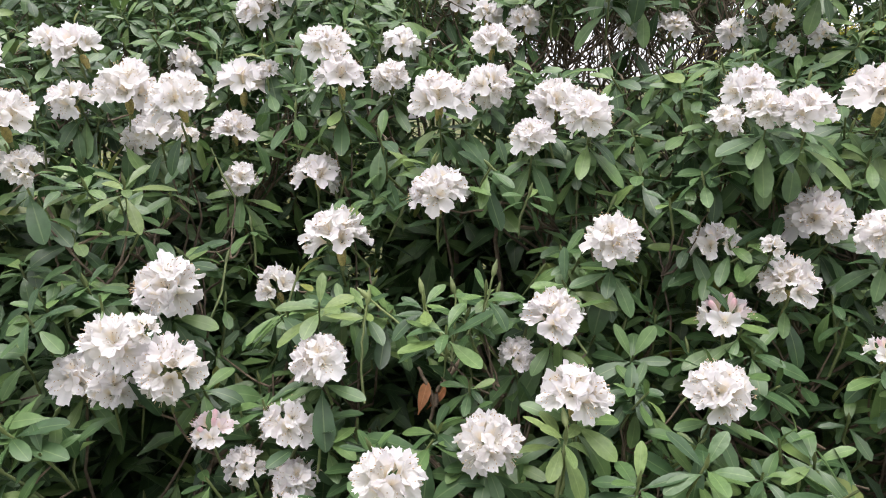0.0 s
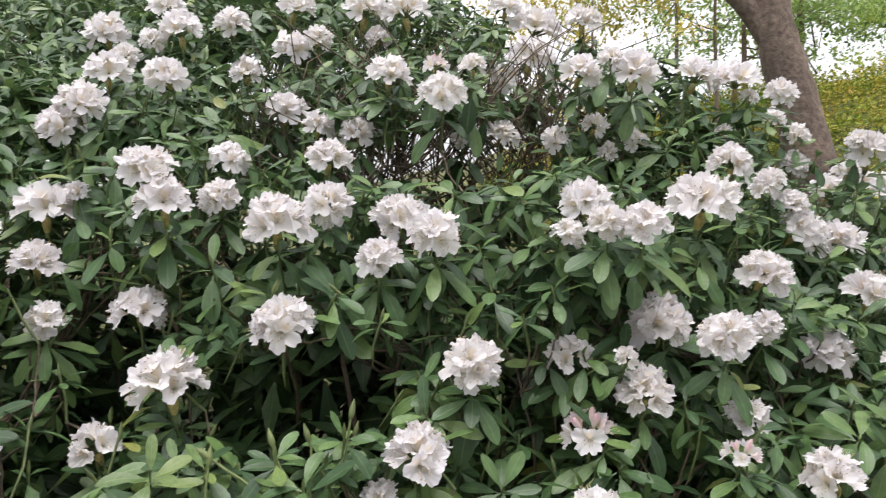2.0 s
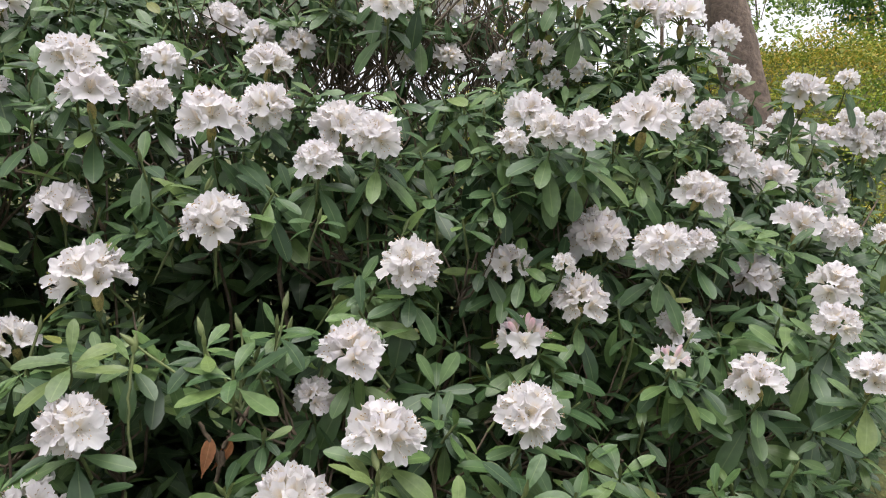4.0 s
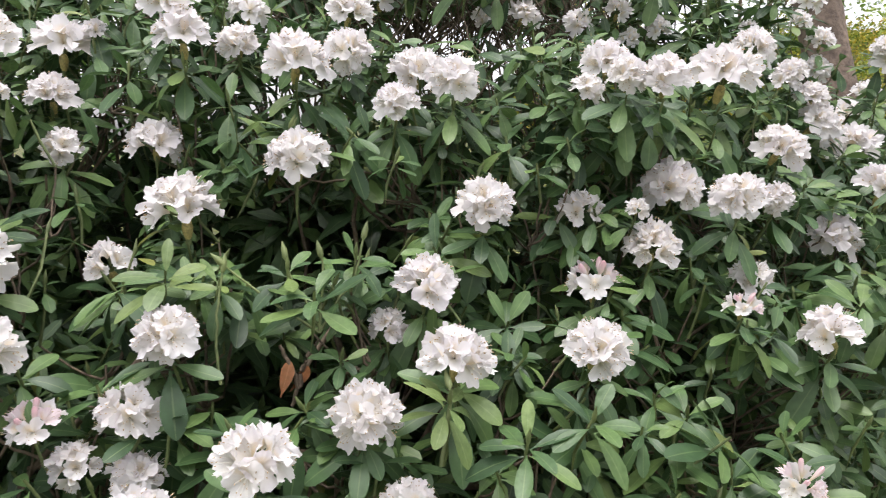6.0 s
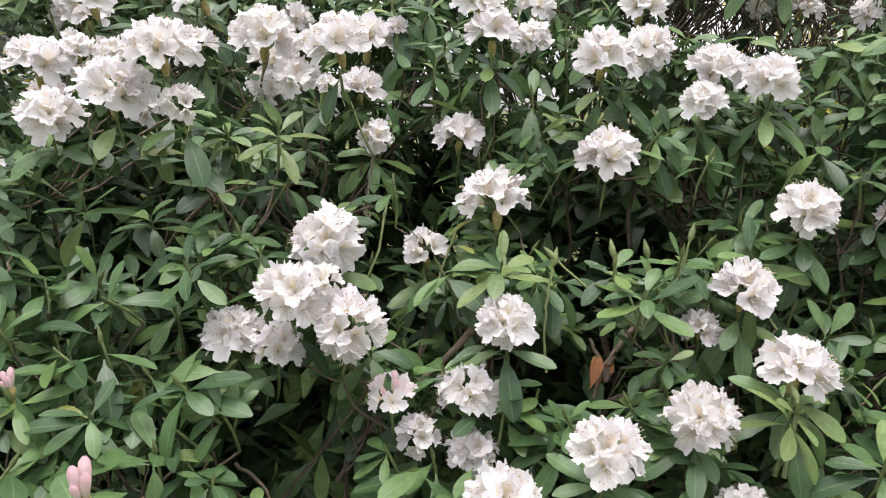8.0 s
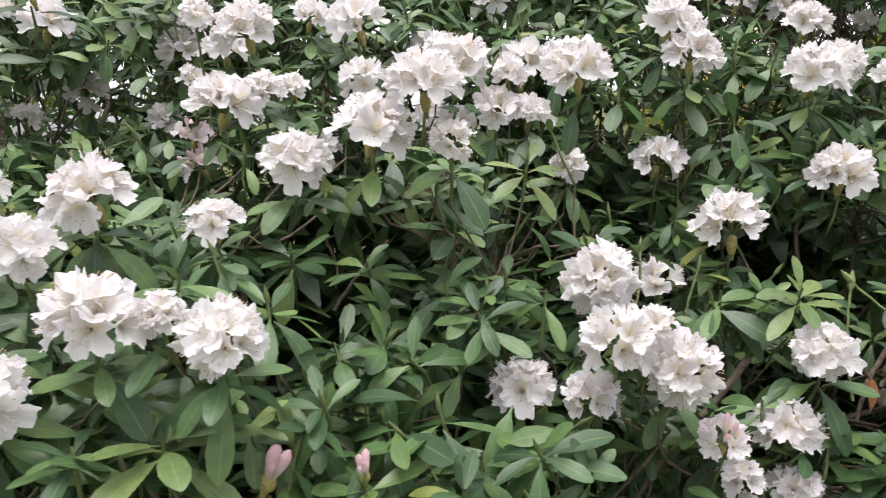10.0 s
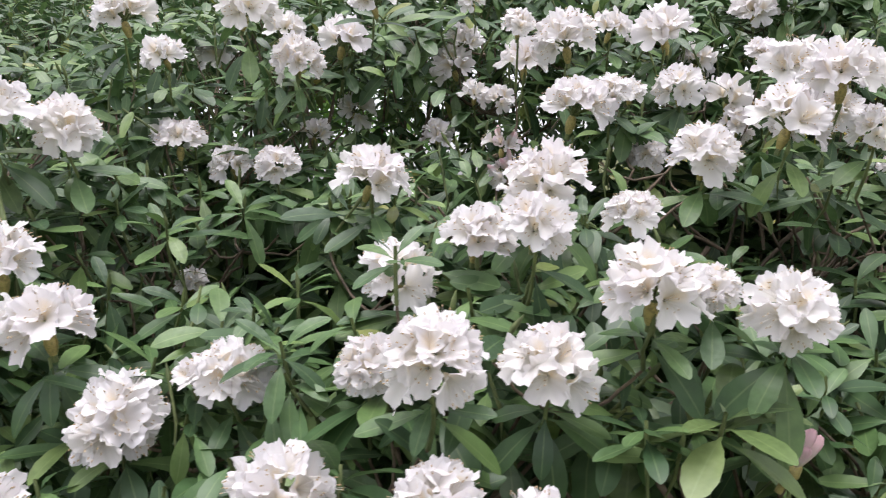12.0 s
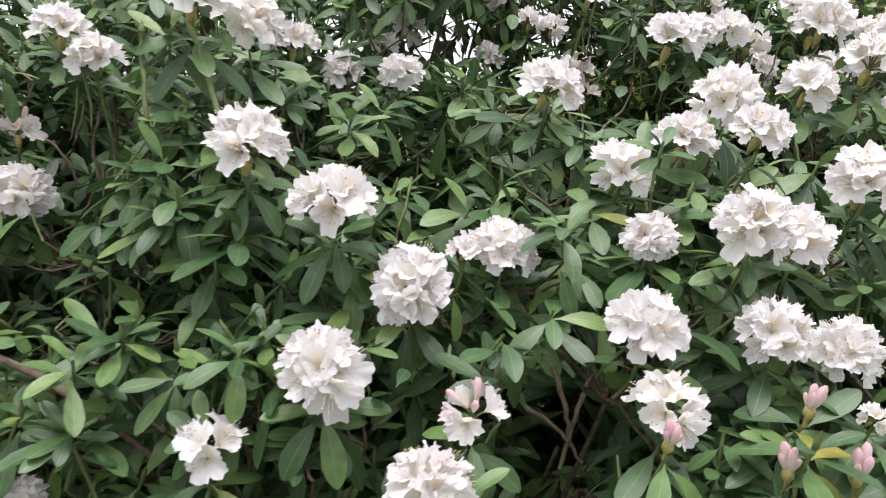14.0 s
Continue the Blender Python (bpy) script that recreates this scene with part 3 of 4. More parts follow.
BLOOMS[2] += [
    (2.186, 2.348, 1.336, 0.059, "m"),
    (2.201, 2.304, 1.837, 0.041, "d"),
    (2.703, 3.177, 1.729, 0.070, "d"),
    (2.777, 3.163, 1.642, 0.098, "f"),
    (2.888, 3.120, 1.650, 0.084, "f"),
    (2.889, 3.518, 1.625, 0.108, "f"),
    (2.924, 3.408, 1.537, 0.076, "d"),
    (2.982, 3.083, 1.665, 0.070, "d"),
    (3.018, 3.073, 1.742, 0.064, "d"),
    (3.052, 3.384, 1.424, 0.121, "d"),
    (3.064, 3.058, 1.640, 0.076, "d"),
    (3.114, 3.047, 1.589, 0.093, "f"),
    (3.141, 3.337, 1.516, 0.076, "d"),
    (3.154, 3.024, 1.741, 0.056, "d"),
    (3.219, 3.010, 1.665, 0.079, "f"),
]
BLOOMS[3] += [
    (-0.977, 2.803, 2.129, 0.058, "d"),
    (-0.836, 2.202, 1.625, 0.066, "m"),
    (-0.825, 2.449, 1.765, 0.054, "d"),
    (-0.620, 3.421, 2.391, 0.089, "d"),
    (-0.606, 2.554, 1.929, 0.071, "d"),
    (-0.585, 2.231, 1.680, 0.081, "f"),
    (-0.555, 2.558, 1.996, 0.074, "d"),
    (-0.511, 2.769, 2.123, 0.075, "d"),
    (-0.505, 3.122, 2.238, 0.058, "d"),
    (-0.504, 2.212, 1.726, 0.036, "d"),
    (-0.411, 3.091, 2.306, 0.048, "o"),
    (-0.380, 3.346, 2.478, 0.082, "f"),
    (-0.311, 2.616, 2.093, 0.066, "d"),
    (-0.302, 3.075, 2.326, 0.085, "f"),
    (-0.123, 2.261, 1.805, 0.054, "d"),
    (-0.123, 3.304, 2.411, 0.073, "d"),
    (-0.069, 2.833, 2.141, 0.061, "d"),
    (0.050, 2.668, 1.987, 0.069, "d"),
    (0.098, 2.967, 2.246, 0.071, "d"),
]
BLOOMS[3] += [
    (0.128, 3.328, 2.485, 0.086, "f"),
    (0.143, 2.482, 1.917, 0.053, "d"),
    (0.190, 2.930, 2.289, 0.053, "o"),
    (0.255, 2.401, 1.885, 0.055, "d"),
    (0.345, 2.338, 2.049, 0.066, "d"),
    (0.410, 3.243, 2.451, 0.098, "f"),
    (0.450, 3.201, 2.347, 0.052, "o"),
    (0.470, 2.264, 2.064, 0.040, "p"),
    (0.573, 3.190, 2.441, 0.098, "f"),
    (0.576, 2.230, 2.058, 0.041, "d"),
    (0.632, 2.582, 1.876, 0.045, "m"),
    (0.759, 2.548, 1.888, 0.057, "m"),
    (0.923, 2.999, 2.149, 0.067, "m"),
    (0.928, 2.488, 1.862, 0.049, "m"),
    (0.990, 2.413, 2.069, 0.068, "d"),
]
ALL = [(k, *row) for k, rows in BLOOMS.items() for row in rows]
BX, BY, BZ = (np.array([row[i] for row in ALL]) for i in (1, 2, 3))
BR = np.array([row[4] for row in ALL])


def basis(x, z):
    x, z = np.asarray(x, float), np.asarray(z, float)
    return np.stack([np.ones_like(x), x, z, x * x, x * z, z * z], -1)


COEF = np.linalg.lstsq(basis(BX, BZ), BY, rcond=None)[0]
LEFT_OVER = BY - basis(BX, BZ) @ COEF


def front(x, z):
    """How far back the leafy face of the thicket stands at x and the height z."""
    x, z = np.atleast_1d(x), np.atleast_1d(z)
    d2 = (x[:, None] - BX) ** 2 + ((z[:, None] - BZ) * 1.5) ** 2
    w = np.exp(-d2 / (2 * 0.16 ** 2))
    return basis(np.maximum(x, -2.7), np.clip(z, 0.75, 3.2)) @ COEF + (w @ LEFT_OVER) / (w.sum(1) + 0.15)


def skyline(x):
    """The height of the thicket's top."""
    return np.interp(x, [-5.2, -1.2, 0.4, 0.9, 1.12, 1.5, 1.9, 2.1, 2.6, 3.6], [4.1, 4.0, 3.4, 3.1, 2.6, 2.32, 2.08, 1.82, 1.75, 1.7])


def shrub_of(x, y):
    return np.where(x < -1.0, 0, np.where(x > 1.0, 2, np.where(y > 2.15, 3, 1)))


SHRUBS = []
for label, base in (("broad rhododendron shrub with large white flower heads", (-1.9, 2.3, 0)),
                    ("dense rhododendron shrub with white and blush flower heads", (0.0, 2.2, 0)),
                    ("low rhododendron shrub with many small white flower heads", (2.0, 2.6, 0)),
                    ("tall rhododendron shrub with white flowers and bare inner twigs", (0.2, 3.1, 0))):
    SHRUBS.append(tagged(new("rhododendron_shrub"), label, "shrub", "flowering shrubs in a thicket"))
    SHRUBS[-1].location = base
BASES = np.array([tuple(s.location) for s in SHRUBS])

# ground: one sheet, level near the shrubs, rising into a bank
gx = np.r_[-400, -120, np.linspace(-40, 60, 81), 150, 400]
gy = np.r_[-300, -60, np.linspace(-20, 70, 73), 160, 500]
X, Y = np.meshgrid(gx, gy)


def ground_z(x, y):
    s = np.clip((np.where(x > 0, x * 0.62, 0) + y * 0.78 - 7.0) / 9.0, 0, 1)
    high = np.interp(x, [-12, 0, 4, 9], [0.7, 0.8, 1.8, 3.45])
    return high * s * s * (3 - 2 * s) + 0.12 * np.sin(x * 0.9) * np.cos(y * 0.7) * np.clip((np.hypot(x, y) - 3) / 5, 0, 1)


v = np.stack([X, Y, ground_z(X, Y)], -1).reshape(-1, 3)
ground = tagged(new("ground", mesh_of("ground", v, grid_quads(len(gy), len(gx)), None, [EARTH])), "grassy ground rising into a sunlit bank", "ground", kind="structure")

# blooms
for row in ALL:
    k, x, y, z, r, kind = row
    sh = SHRUBS[k]
    lean = {"o": 0.56, "d": 0.4, "f": 0.3, "m": 0.5, "p": 0.25, "s": 0.4, "b": 0.1}[kind]
    ax = np.array([rng.normal(0, 0.14), -lean + rng.normal(0, 0.1), 0.85])
    truss(sh, x - BASES[k][0], y - BASES[k][1], z, r, kind, ax, y > 2.15)


# shoots with their leaves
def hides_bloom(p, share=0.95):
    """Which of the places stand before a flower head, or in it."""
    bad = np.zeros(len(p), bool)
    c = np.stack([BX, BY, BZ], -1)
    for eye in EYES:
        d = c - eye
        far = np.linalg.norm(d, axis=1)
        d = d / far[:, None]
        rel = p - eye
        along = rel @ d.T
        perp = np.sqrt(np.maximum((rel ** 2).sum(1)[:, None] - along ** 2, 0))
        near = np.abs(eye[0] - BX) < 1.5
        bad |= ((perp < BR * share * along / far) & (along < far + 0.5 * BR) & near).any(1)
    dist = np.linalg.norm(p[:, None] - c[None], axis=2)
    return bad | (dist < BR * 0.8).any(1)


# dark hollows between the shoots: place, slant to the side and up as they go in, half width and height, depth
HOLLOWS = [
    (-0.10, 1.43, 1.06, -0.07, -0.38, 0.11, 0.08, 1.00),
    (-0.09, 1.72, 1.26, -0.05, -0.20, 0.15, 0.06, 0.60),
    (-0.69, 1.39, 0.87, -0.49, -0.52, 0.11, 0.07, 0.70),
    (-0.37, 1.53, 1.08, -0.24, -0.34, 0.05, 0.04, 0.30),
    (0.02, 1.88, 1.25, 0.01, -0.23, 0.21, 0.11, 1.00),
    (-0.38, 2.02, 1.34, -0.20, -0.16, 0.08, 0.05, 0.40),
    (-0.63, 1.49, 0.91, -0.32, -0.39, 0.11, 0.09, 1.00),
    (-0.14, 1.50, 1.05, 0.02, -0.29, 0.09, 0.06, 0.40),
    (-1.04, 2.00, 1.22, -0.04, -0.15, 0.16, 0.09, 0.60),
    (-1.88, 2.70, 1.61, -0.37, 0.05, 0.16, 0.05, 0.40),
    (-0.94, 1.85, 1.31, 0.26, -0.10, 0.10, 0.04, 0.30),
    (-1.84, 1.24, 0.89, 0.50, -0.44, 0.12, 0.10, 1.20),
    (-2.76, 2.32, 1.29, -0.19, -0.02, 0.11, 0.10, 0.50),
    (-2.06, 1.41, 0.84, 0.25, -0.42, 0.05, 0.04, 0.40),
    (-1.20, 1.28, 0.91, 0.77, -0.46, 0.15, 0.10, 0.90),
    (-1.70, 2.61, 1.66, 0.06, 0.11, 0.17, 0.06, 0.40),
]


# small chinks through which the light behind shows: a place before them, the slope to the side and up, the width
CHINKS = [
    (-1.19, 0.24, 1.48, -0.326, 0.078, 0.014),
    (-1.34, 0.29, 1.47, -0.251, 0.116, 0.012),
    (-0.96, 0.26, 1.49, -0.412, 0.082, 0.016),
    (-2.36, 0.21, 1.34, 0.308, 0.068, 0.008),
    (-1.49, 0.30, 1.44, -0.198, 0.105, 0.012),
    (-0.17, 0.05, 1.47, 0.109, 0.047, 0.014),
    (-0.27, 0.05, 1.48, 0.138, 0.041, 0.018),
    (-1.95, 0.30, 1.37, 0.237, 0.025, 0.010),
]


def opening(x, y, z):
    """The bare, twiggy opening through the tall shrub, above the front one."""
    k = 2.3 / np.maximum(y - 0.1, 0.1)
    wide = (y > 1.95) & (((x * k - 0.57) / 0.34) ** 2 + ((1.65 + (z - 1.65) * k - 1.83) / 0.105) ** 2 < 1)
    for ex, ey, ez, dx, dz, r in CHINKS:
        far = np.maximum(y - ey, 0.1)
        wide |= (y > 1.9) & (((x - ex) / far - dx) ** 2 + ((z - ez) / far - dz) ** 2 < r * r)
    return wide


def in_hollow(p, share=0.95):
    out = np.zeros(len(p), bool)
    depth = p[:, 1] - front(p[:, 0], p[:, 2])
    for hx, hy, hz, sx, sz, rx, rz, back in HOLLOWS:
        inn = p[:, 1] - hy
        out |= (((p[:, 0] - hx - sx * inn) / rx) ** 2 + ((p[:, 2] - hz - sz * inn) / rz) ** 2 < 1) & (depth < back)
    return out & (rng.uniform(0, 1, len(p)) < share)


def scatter(n, shallow, deep, zlow=0.25):
    n = int(n * 1.22)
    x, z = rng.uniform(-4.3, 3.6, n), rng.uniform(zlow, 3.95, n)
    y = front(x, z) + rng.uniform(shallow, deep, n)
    keep = (z < skyline(x) - 0.1 - rng.uniform(0, 0.1, n)) & (y > 0.75)
    gap = opening(x, y, z) & (rng.uniform(0, 1, n) < 0.9)
    gap |= in_hollow(np.stack([x, y, z], -1))
    return np.stack([x, y, z], -1)[keep & ~gap]


tips = np.concatenate([scatter(3400, 0.0, 0.13), scatter(3200, 0.13, 0.38), scatter(2400, 0.38, 0.9)])
axes = np.stack([rng.normal(0, 0.3, len(tips)), rng.normal(-0.28, 0.25, len(tips)), rng.normal(0.9, 0.15, len(tips))], -1)
size = rng.uniform(0.07, 0.128, len(tips))
org, mats, var, who = whorl_leaves(tips, axes, size)
ROSETTES = [
    (1, -0.249, 1.457, 1.223, 0.100, 9, 1),
    (1, 0.006, 1.400, 1.192, 0.110, 10, 0),
    (1, -0.706, 1.649, 1.450, 0.110, 8, 1),
    (1, -0.039, 1.458, 1.229, 0.080, 7, 0),
    (1, 0.086, 1.462, 1.251, 0.080, 7, 0),
    (1, -0.843, 1.679, 1.331, 0.110, 9, 0),
    (1, 0.213, 1.222, 1.045, 0.085, 9, 1),
    (1, 0.328, 1.162, 0.992, 0.100, 9, 0),
    (1, 0.441, 1.167, 1.020, 0.100, 9, 0),
    (1, -0.936, 1.833, 1.419, 0.110, 8, 1),
    (0, -1.016, 1.755, 1.242, 0.100, 9, 0),
    (1, -0.800, 1.197, 0.949, 0.110, 8, 0),
    (1, -0.847, 1.728, 1.202, 0.100, 10, 0),
    (0, -1.170, 1.771, 1.266, 0.120, 9, 0),
    (0, -1.035, 1.414, 0.977, 0.100, 9, 1),
    (0, -1.351, 1.303, 1.038, 0.130, 8, 1),
    (0, -1.281, 1.159, 1.123, 0.125, 9, 1),
    (1, -0.804, 1.619, 1.239, 0.100, 9, 0),
    (0, -1.650, 1.422, 1.230, 0.120, 7, 1),
    (0, -1.021, 1.370, 1.040, 0.100, 9, 0),
    (0, -1.189, 1.239, 1.111, 0.075, 8, 1),
    (0, -1.679, 1.283, 1.320, 0.070, 7, 0),
    (0, -2.380, 1.534, 1.100, 0.100, 9, 0),
    (0, -2.522, 1.461, 0.981, 0.095, 9, 0),
    (0, -2.461, 1.741, 1.490, 0.120, 8, 1),
    (0, -1.836, 1.295, 1.191, 0.100, 9, 0),
    (0, -2.587, 1.422, 0.949, 0.100, 9, 0),
    (0, -1.679, 0.896, 0.971, 0.100, 9, 2),
    (0, -2.119, 1.720, 1.338, 0.100, 9, 0),
    # dying leaves, all yellow to give the golden glow of backlight by colour
    (0, -1.920, 2.360, 1.720, 0.070, 4, 3),
]
BRANCHLETS = [
    (1, 0, 0.0030, [(0.018, 1.438, 1.117), (0.001, 1.446, 1.161), (-0.028, 1.454, 1.206), (-0.041, 1.461, 1.249)]),
    (1, 0, 0.0030, [(0.018, 1.438, 1.117), (0.018, 1.446, 1.161), (0.025, 1.454, 1.206), (0.023, 1.462, 1.251)]),
    (1, 0, 0.0030, [(0.018, 1.438, 1.117), (0.041, 1.446, 1.161), (0.086, 1.456, 1.217), (0.100, 1.468, 1.285)]),
    (1, 0, 0.0030, [(0.018, 1.438, 1.117), (-0.050, 1.446, 1.161), (-0.107, 1.454, 1.206), (-0.147, 1.460, 1.240)]),
    (1, 0, 0.0030, [(-0.158, 1.423, 1.033), (-0.164, 1.434, 1.094), (-0.164, 1.446, 1.161), (-0.153, 1.458, 1.229)]),
    (1, 1, 0.0060, [(-0.017, 1.536, 0.981), (-0.011, 1.542, 1.017), (0.019, 1.552, 1.072)]),
    (1, 1, 0.0050, [(-0.017, 1.536, 0.981), (-0.042, 1.547, 1.042), (-0.054, 1.551, 1.066)]),
    (0, 1, 0.0080, [(-2.771, 1.610, 0.927), (-2.678, 1.577, 0.893), (-2.594, 1.544, 0.844), (-2.464, 1.489, 0.745)]),
    (0, 1, 0.0050, [(-1.854, 1.263, 0.966), (-1.836, 1.247, 0.904), (-1.828, 1.234, 0.841)]),
    (0, 1, 0.0040, [(-1.898, 1.265, 0.901), (-1.845, 1.244, 0.867), (-1.810, 1.225, 0.815)]),
    (0, 1, 0.0050, [(-1.793, 1.244, 0.960), (-1.819, 1.241, 0.896), (-1.845, 1.233, 0.805)]),
    (0, 1, 0.0060, [(-1.351, 1.276, 1.057), (-1.312, 1.259, 0.982), (-1.232, 1.231, 0.883)]),
    (0, 1, 0.0050, [(-1.310, 1.268, 1.057), (-1.287, 1.253, 0.974), (-1.272, 1.244, 0.925)]),
    (0, 1, 0.0040, [(-1.163, 1.236, 1.007), (-1.189, 1.232, 0.949), (-1.183, 1.221, 0.875)]),
    (1, 1, 0.0080, [(-0.287, 1.553, 1.080), (-0.356, 1.538, 0.998), (-0.506, 1.512, 0.863), (-0.551, 1.494, 0.764)]),
    (1, 1, 0.0050, [(-0.506, 1.512, 0.863), (-0.436, 1.516, 0.881), (-0.389, 1.523, 0.917)]),
    (1, 1, 0.0040, [(-0.731, 1.402, 0.840), (-0.675, 1.396, 0.797), (-0.653, 1.389, 0.754)]),
    (1, 1, 0.0060, [(0.064, 1.613, 1.097), (-0.007, 1.595, 1.000), (-0.030, 1.582, 0.928)]),
    (1, 1, 0.0060, [(-0.708, 1.986, 1.346), (-0.788, 1.986, 1.280), (-0.841, 1.983, 1.220)]),
    (0, 1, 0.0070, [(-0.960, 2.002, 1.265), (-1.039, 1.999, 1.179), (-1.092, 1.994, 1.099)]),
    (1, 1, 0.0050, [(-0.847, 2.005, 1.378), (-0.838, 1.995, 1.312), (-0.834, 1.988, 1.259)]),
    (0, 1, 0.0040, [(-1.109, 2.068, 1.264), (-1.082, 2.056, 1.197), (-1.089, 2.050, 1.142)]),
    (0, 0, 0.0055, [(-2.497, 1.667, 1.302), (-2.502, 1.683, 1.392), (-2.507, 1.698, 1.473)]),
    (0, 0, 0.0055, [(-2.374, 1.638, 1.347), (-2.394, 1.656, 1.417), (-2.413, 1.672, 1.477)]),
    (1, 0, 0.0045, [(0.198, 1.205, 0.948), (0.213, 1.219, 1.026), (0.215, 1.227, 1.069)]),
    (1, 0, 0.0045, [(0.216, 1.272, 0.917), (0.230, 1.283, 0.985), (0.242, 1.294, 1.058)]),
    (0, 1, 0.0040, [(-2.730, 2.141, 1.204), (-2.692, 2.143, 1.284), (-2.679, 2.152, 1.363)]),
    (0, 1, 0.0040, [(-2.794, 2.174, 1.293), (-2.717, 2.141, 1.231), (-2.692, 2.121, 1.153)]),
    (0, 1, 0.0050, [(-2.641, 2.109, 1.169), (-2.666, 2.131, 1.259), (-2.634, 2.142, 1.378)]),
    (1, 1, 0.0040, [(-0.906, 1.681, 1.423), (-0.869, 1.667, 1.340), (-0.845, 1.661, 1.304)]),
    (1, 1, 0.0040, [(-0.772, 1.665, 1.341), (-0.827, 1.662, 1.316), (-0.845, 1.660, 1.298)]),
]
# shaded back and top of the mound, added to block light, in larger strokes
bx, bz = rng.uniform(-5.2, 3.8, 7600), np.r_[rng.uniform(0.1, 2.9, 4400), rng.uniform(0.1, 1.5, 3200)]
back = np.stack([bx, front(bx, bz) + rng.uniform(0.85, 1.8, 7600), bz], -1)
back = back[(bz < skyline(bx) - 0.15) & ~opening(bx, back[:, 1], bz) & ((bz < 1.4) | (rng.uniform(0, 1, 7600) < 0.46))]
tx = rng.uniform(-5.2, 0.7, 1500)
roof = np.stack([tx, front(tx, skyline(tx) - 0.2) + rng.uniform(0.1, 2.2, 1500), skyline(tx) - rng.uniform(0.0, 0.35, 1500)], -1)
cover = np.concatenate([back, roof])
o3, m3, v3, _ = whorl_leaves(cover, np.stack([rng.normal(0, 0.4, len(cover)), rng.normal(-0.2, 0.4, len(cover)), np.ones(len(cover))], -1), rng.uniform(0.15, 0.21, len(cover)), -30, 50, 9, 7)
# the collar of leaves under each flower head
collar = np.stack([BX, BY + 0.1 * BR, BZ - 0.75 * BR], -1)
o2, m2, v2, _ = whorl_leaves(collar, np.tile([[0, -0.45, 0.85]], (len(collar), 1)), rng.uniform(0.095, 0.13, len(collar)), -30, 14, 10, 7)
org, mats, var = np.concatenate([o2, org, o3]), np.concatenate([m2, mats, m3]), np.concatenate([v2, var, v3])
mid = org + mats[:, :, 0] * 0.6
keep = ~in_hollow(mid, 0.93) & ~(opening(*mid.T) & (rng.uniform(0, 1, len(mid)) < 0.42)) & ~hides_bloom(mid, 0.9) & ~(hides_bloom(org + mats[:, :, 0] * 0.95, 0.72) & (rng.uniform(0, 1, len(org)) < 0.93))
leafy = np.bincount(who[keep[len(o2):len(o2) + len(who)]], minlength=len(tips)) > 3
tips, axes = tips[leafy], axes[leafy]
org, mats, var, mid = org[keep], mats[keep], var[keep], mid[keep]
owner = shrub_of(mid[:, 0], mid[:, 1])
outer = mid[:, 1] - front(mid[:, 0], mid[:, 2])
for k, sh in enumerate(SHRUBS):
    mine = np.where(owner == k)[0]
    score = outer[mine] + 0.6 * np.abs(mid[mine, 2] - 1.35)
    order = mine[np.argsort(score)]
    single, rest = order[:260], order[260:]
    for i in single:
        mm = Matrix([[*mats[i][r], org[i][r] - BASES[k][r]] for r in range(3)] + [[0, 0, 0, 1]])
        part("leaf", LEAF_MESH[var[i]], sh, "", mm)
    near = rest[outer[rest] < 0.16]
    far = rest[(outer[rest] >= 0.16) & (outer[rest] < 0.6)]
    deep = rest[outer[rest] >= 0.6]
    for name, some, shapes in (("foliage", near, LEAVES), ("inner_foliage", far, COARSE), ("shaded_foliage", deep, SIMPLE)):
        v, q, uv = leaf_cloud(org[some] - BASES[k], mats[some], var[some], shapes)
        tagged(part(name, mesh_of(name, v, q, uv, [FOLIAGE]), sh), kind="stuff")

# single leafy rosettes that stand out from the rest
for k, x, y, z, ln, count, young in ROSETTES:
    o, m, va, _ = whorl_leaves(np.array([(x, y, z)]), np.array([(rng.normal(0, 0.15), -0.3, 0.9)]), [ln], -15, 50, count, count)
    for i in range(len(o)):
        mm = Matrix([[*m[i][r], o[i][r] - BASES[k][r]] for r in range(3)] + [[0, 0, 0, 1]])
        part("leaf", (LEAF_MESH, YOUNG_MESH, YELLOW_MESH if i % 3 == 0 else LEAF_MESH, YELLOW_MESH)[young][va[i]], SHRUBS[k], "", mm)
tips = np.concatenate([tips, [row[1:4] for row in ROSETTES]])
axes = np.concatenate([axes, np.tile([[0, -0.3, 0.9]], (len(ROSETTES), 1))])

# bare branches and stalks that show between the leaves
for k, bark, thick, line in BRANCHLETS:
    line = np.array(line) - BASES[k]
    fine = np.linspace(0, 1, 12)
    pts = np.stack([np.interp(fine, np.linspace(0, 1, len(line)), line[:, i]) for i in range(3)], -1)
    for _ in range(2):
        pts[1:-1] = (pts[:-2] + 2 * pts[1:-1] + pts[2:]) / 4
    pts[1:-1] += rng.normal(0, 0.0012, (10, 3))
    pieces = [tube(pts, np.linspace(thick, thick * 0.7, 12), 7)]
    if not bark:
        a = pts[-1] - pts[-2]
        a /= np.linalg.norm(a)
        pieces.append(tube([pts[-1], pts[-1] + a * 0.008, pts[-1] + a * 0.02, pts[-1] + a * 0.036], (0.003, 0.0065, 0.006, 0.001), 6))
    part("branch" if bark else "stalk", mesh_of("branch" if bark else "stalk", *joined(pieces), None, [TWIG if bark else STEM]), SHRUBS[k])

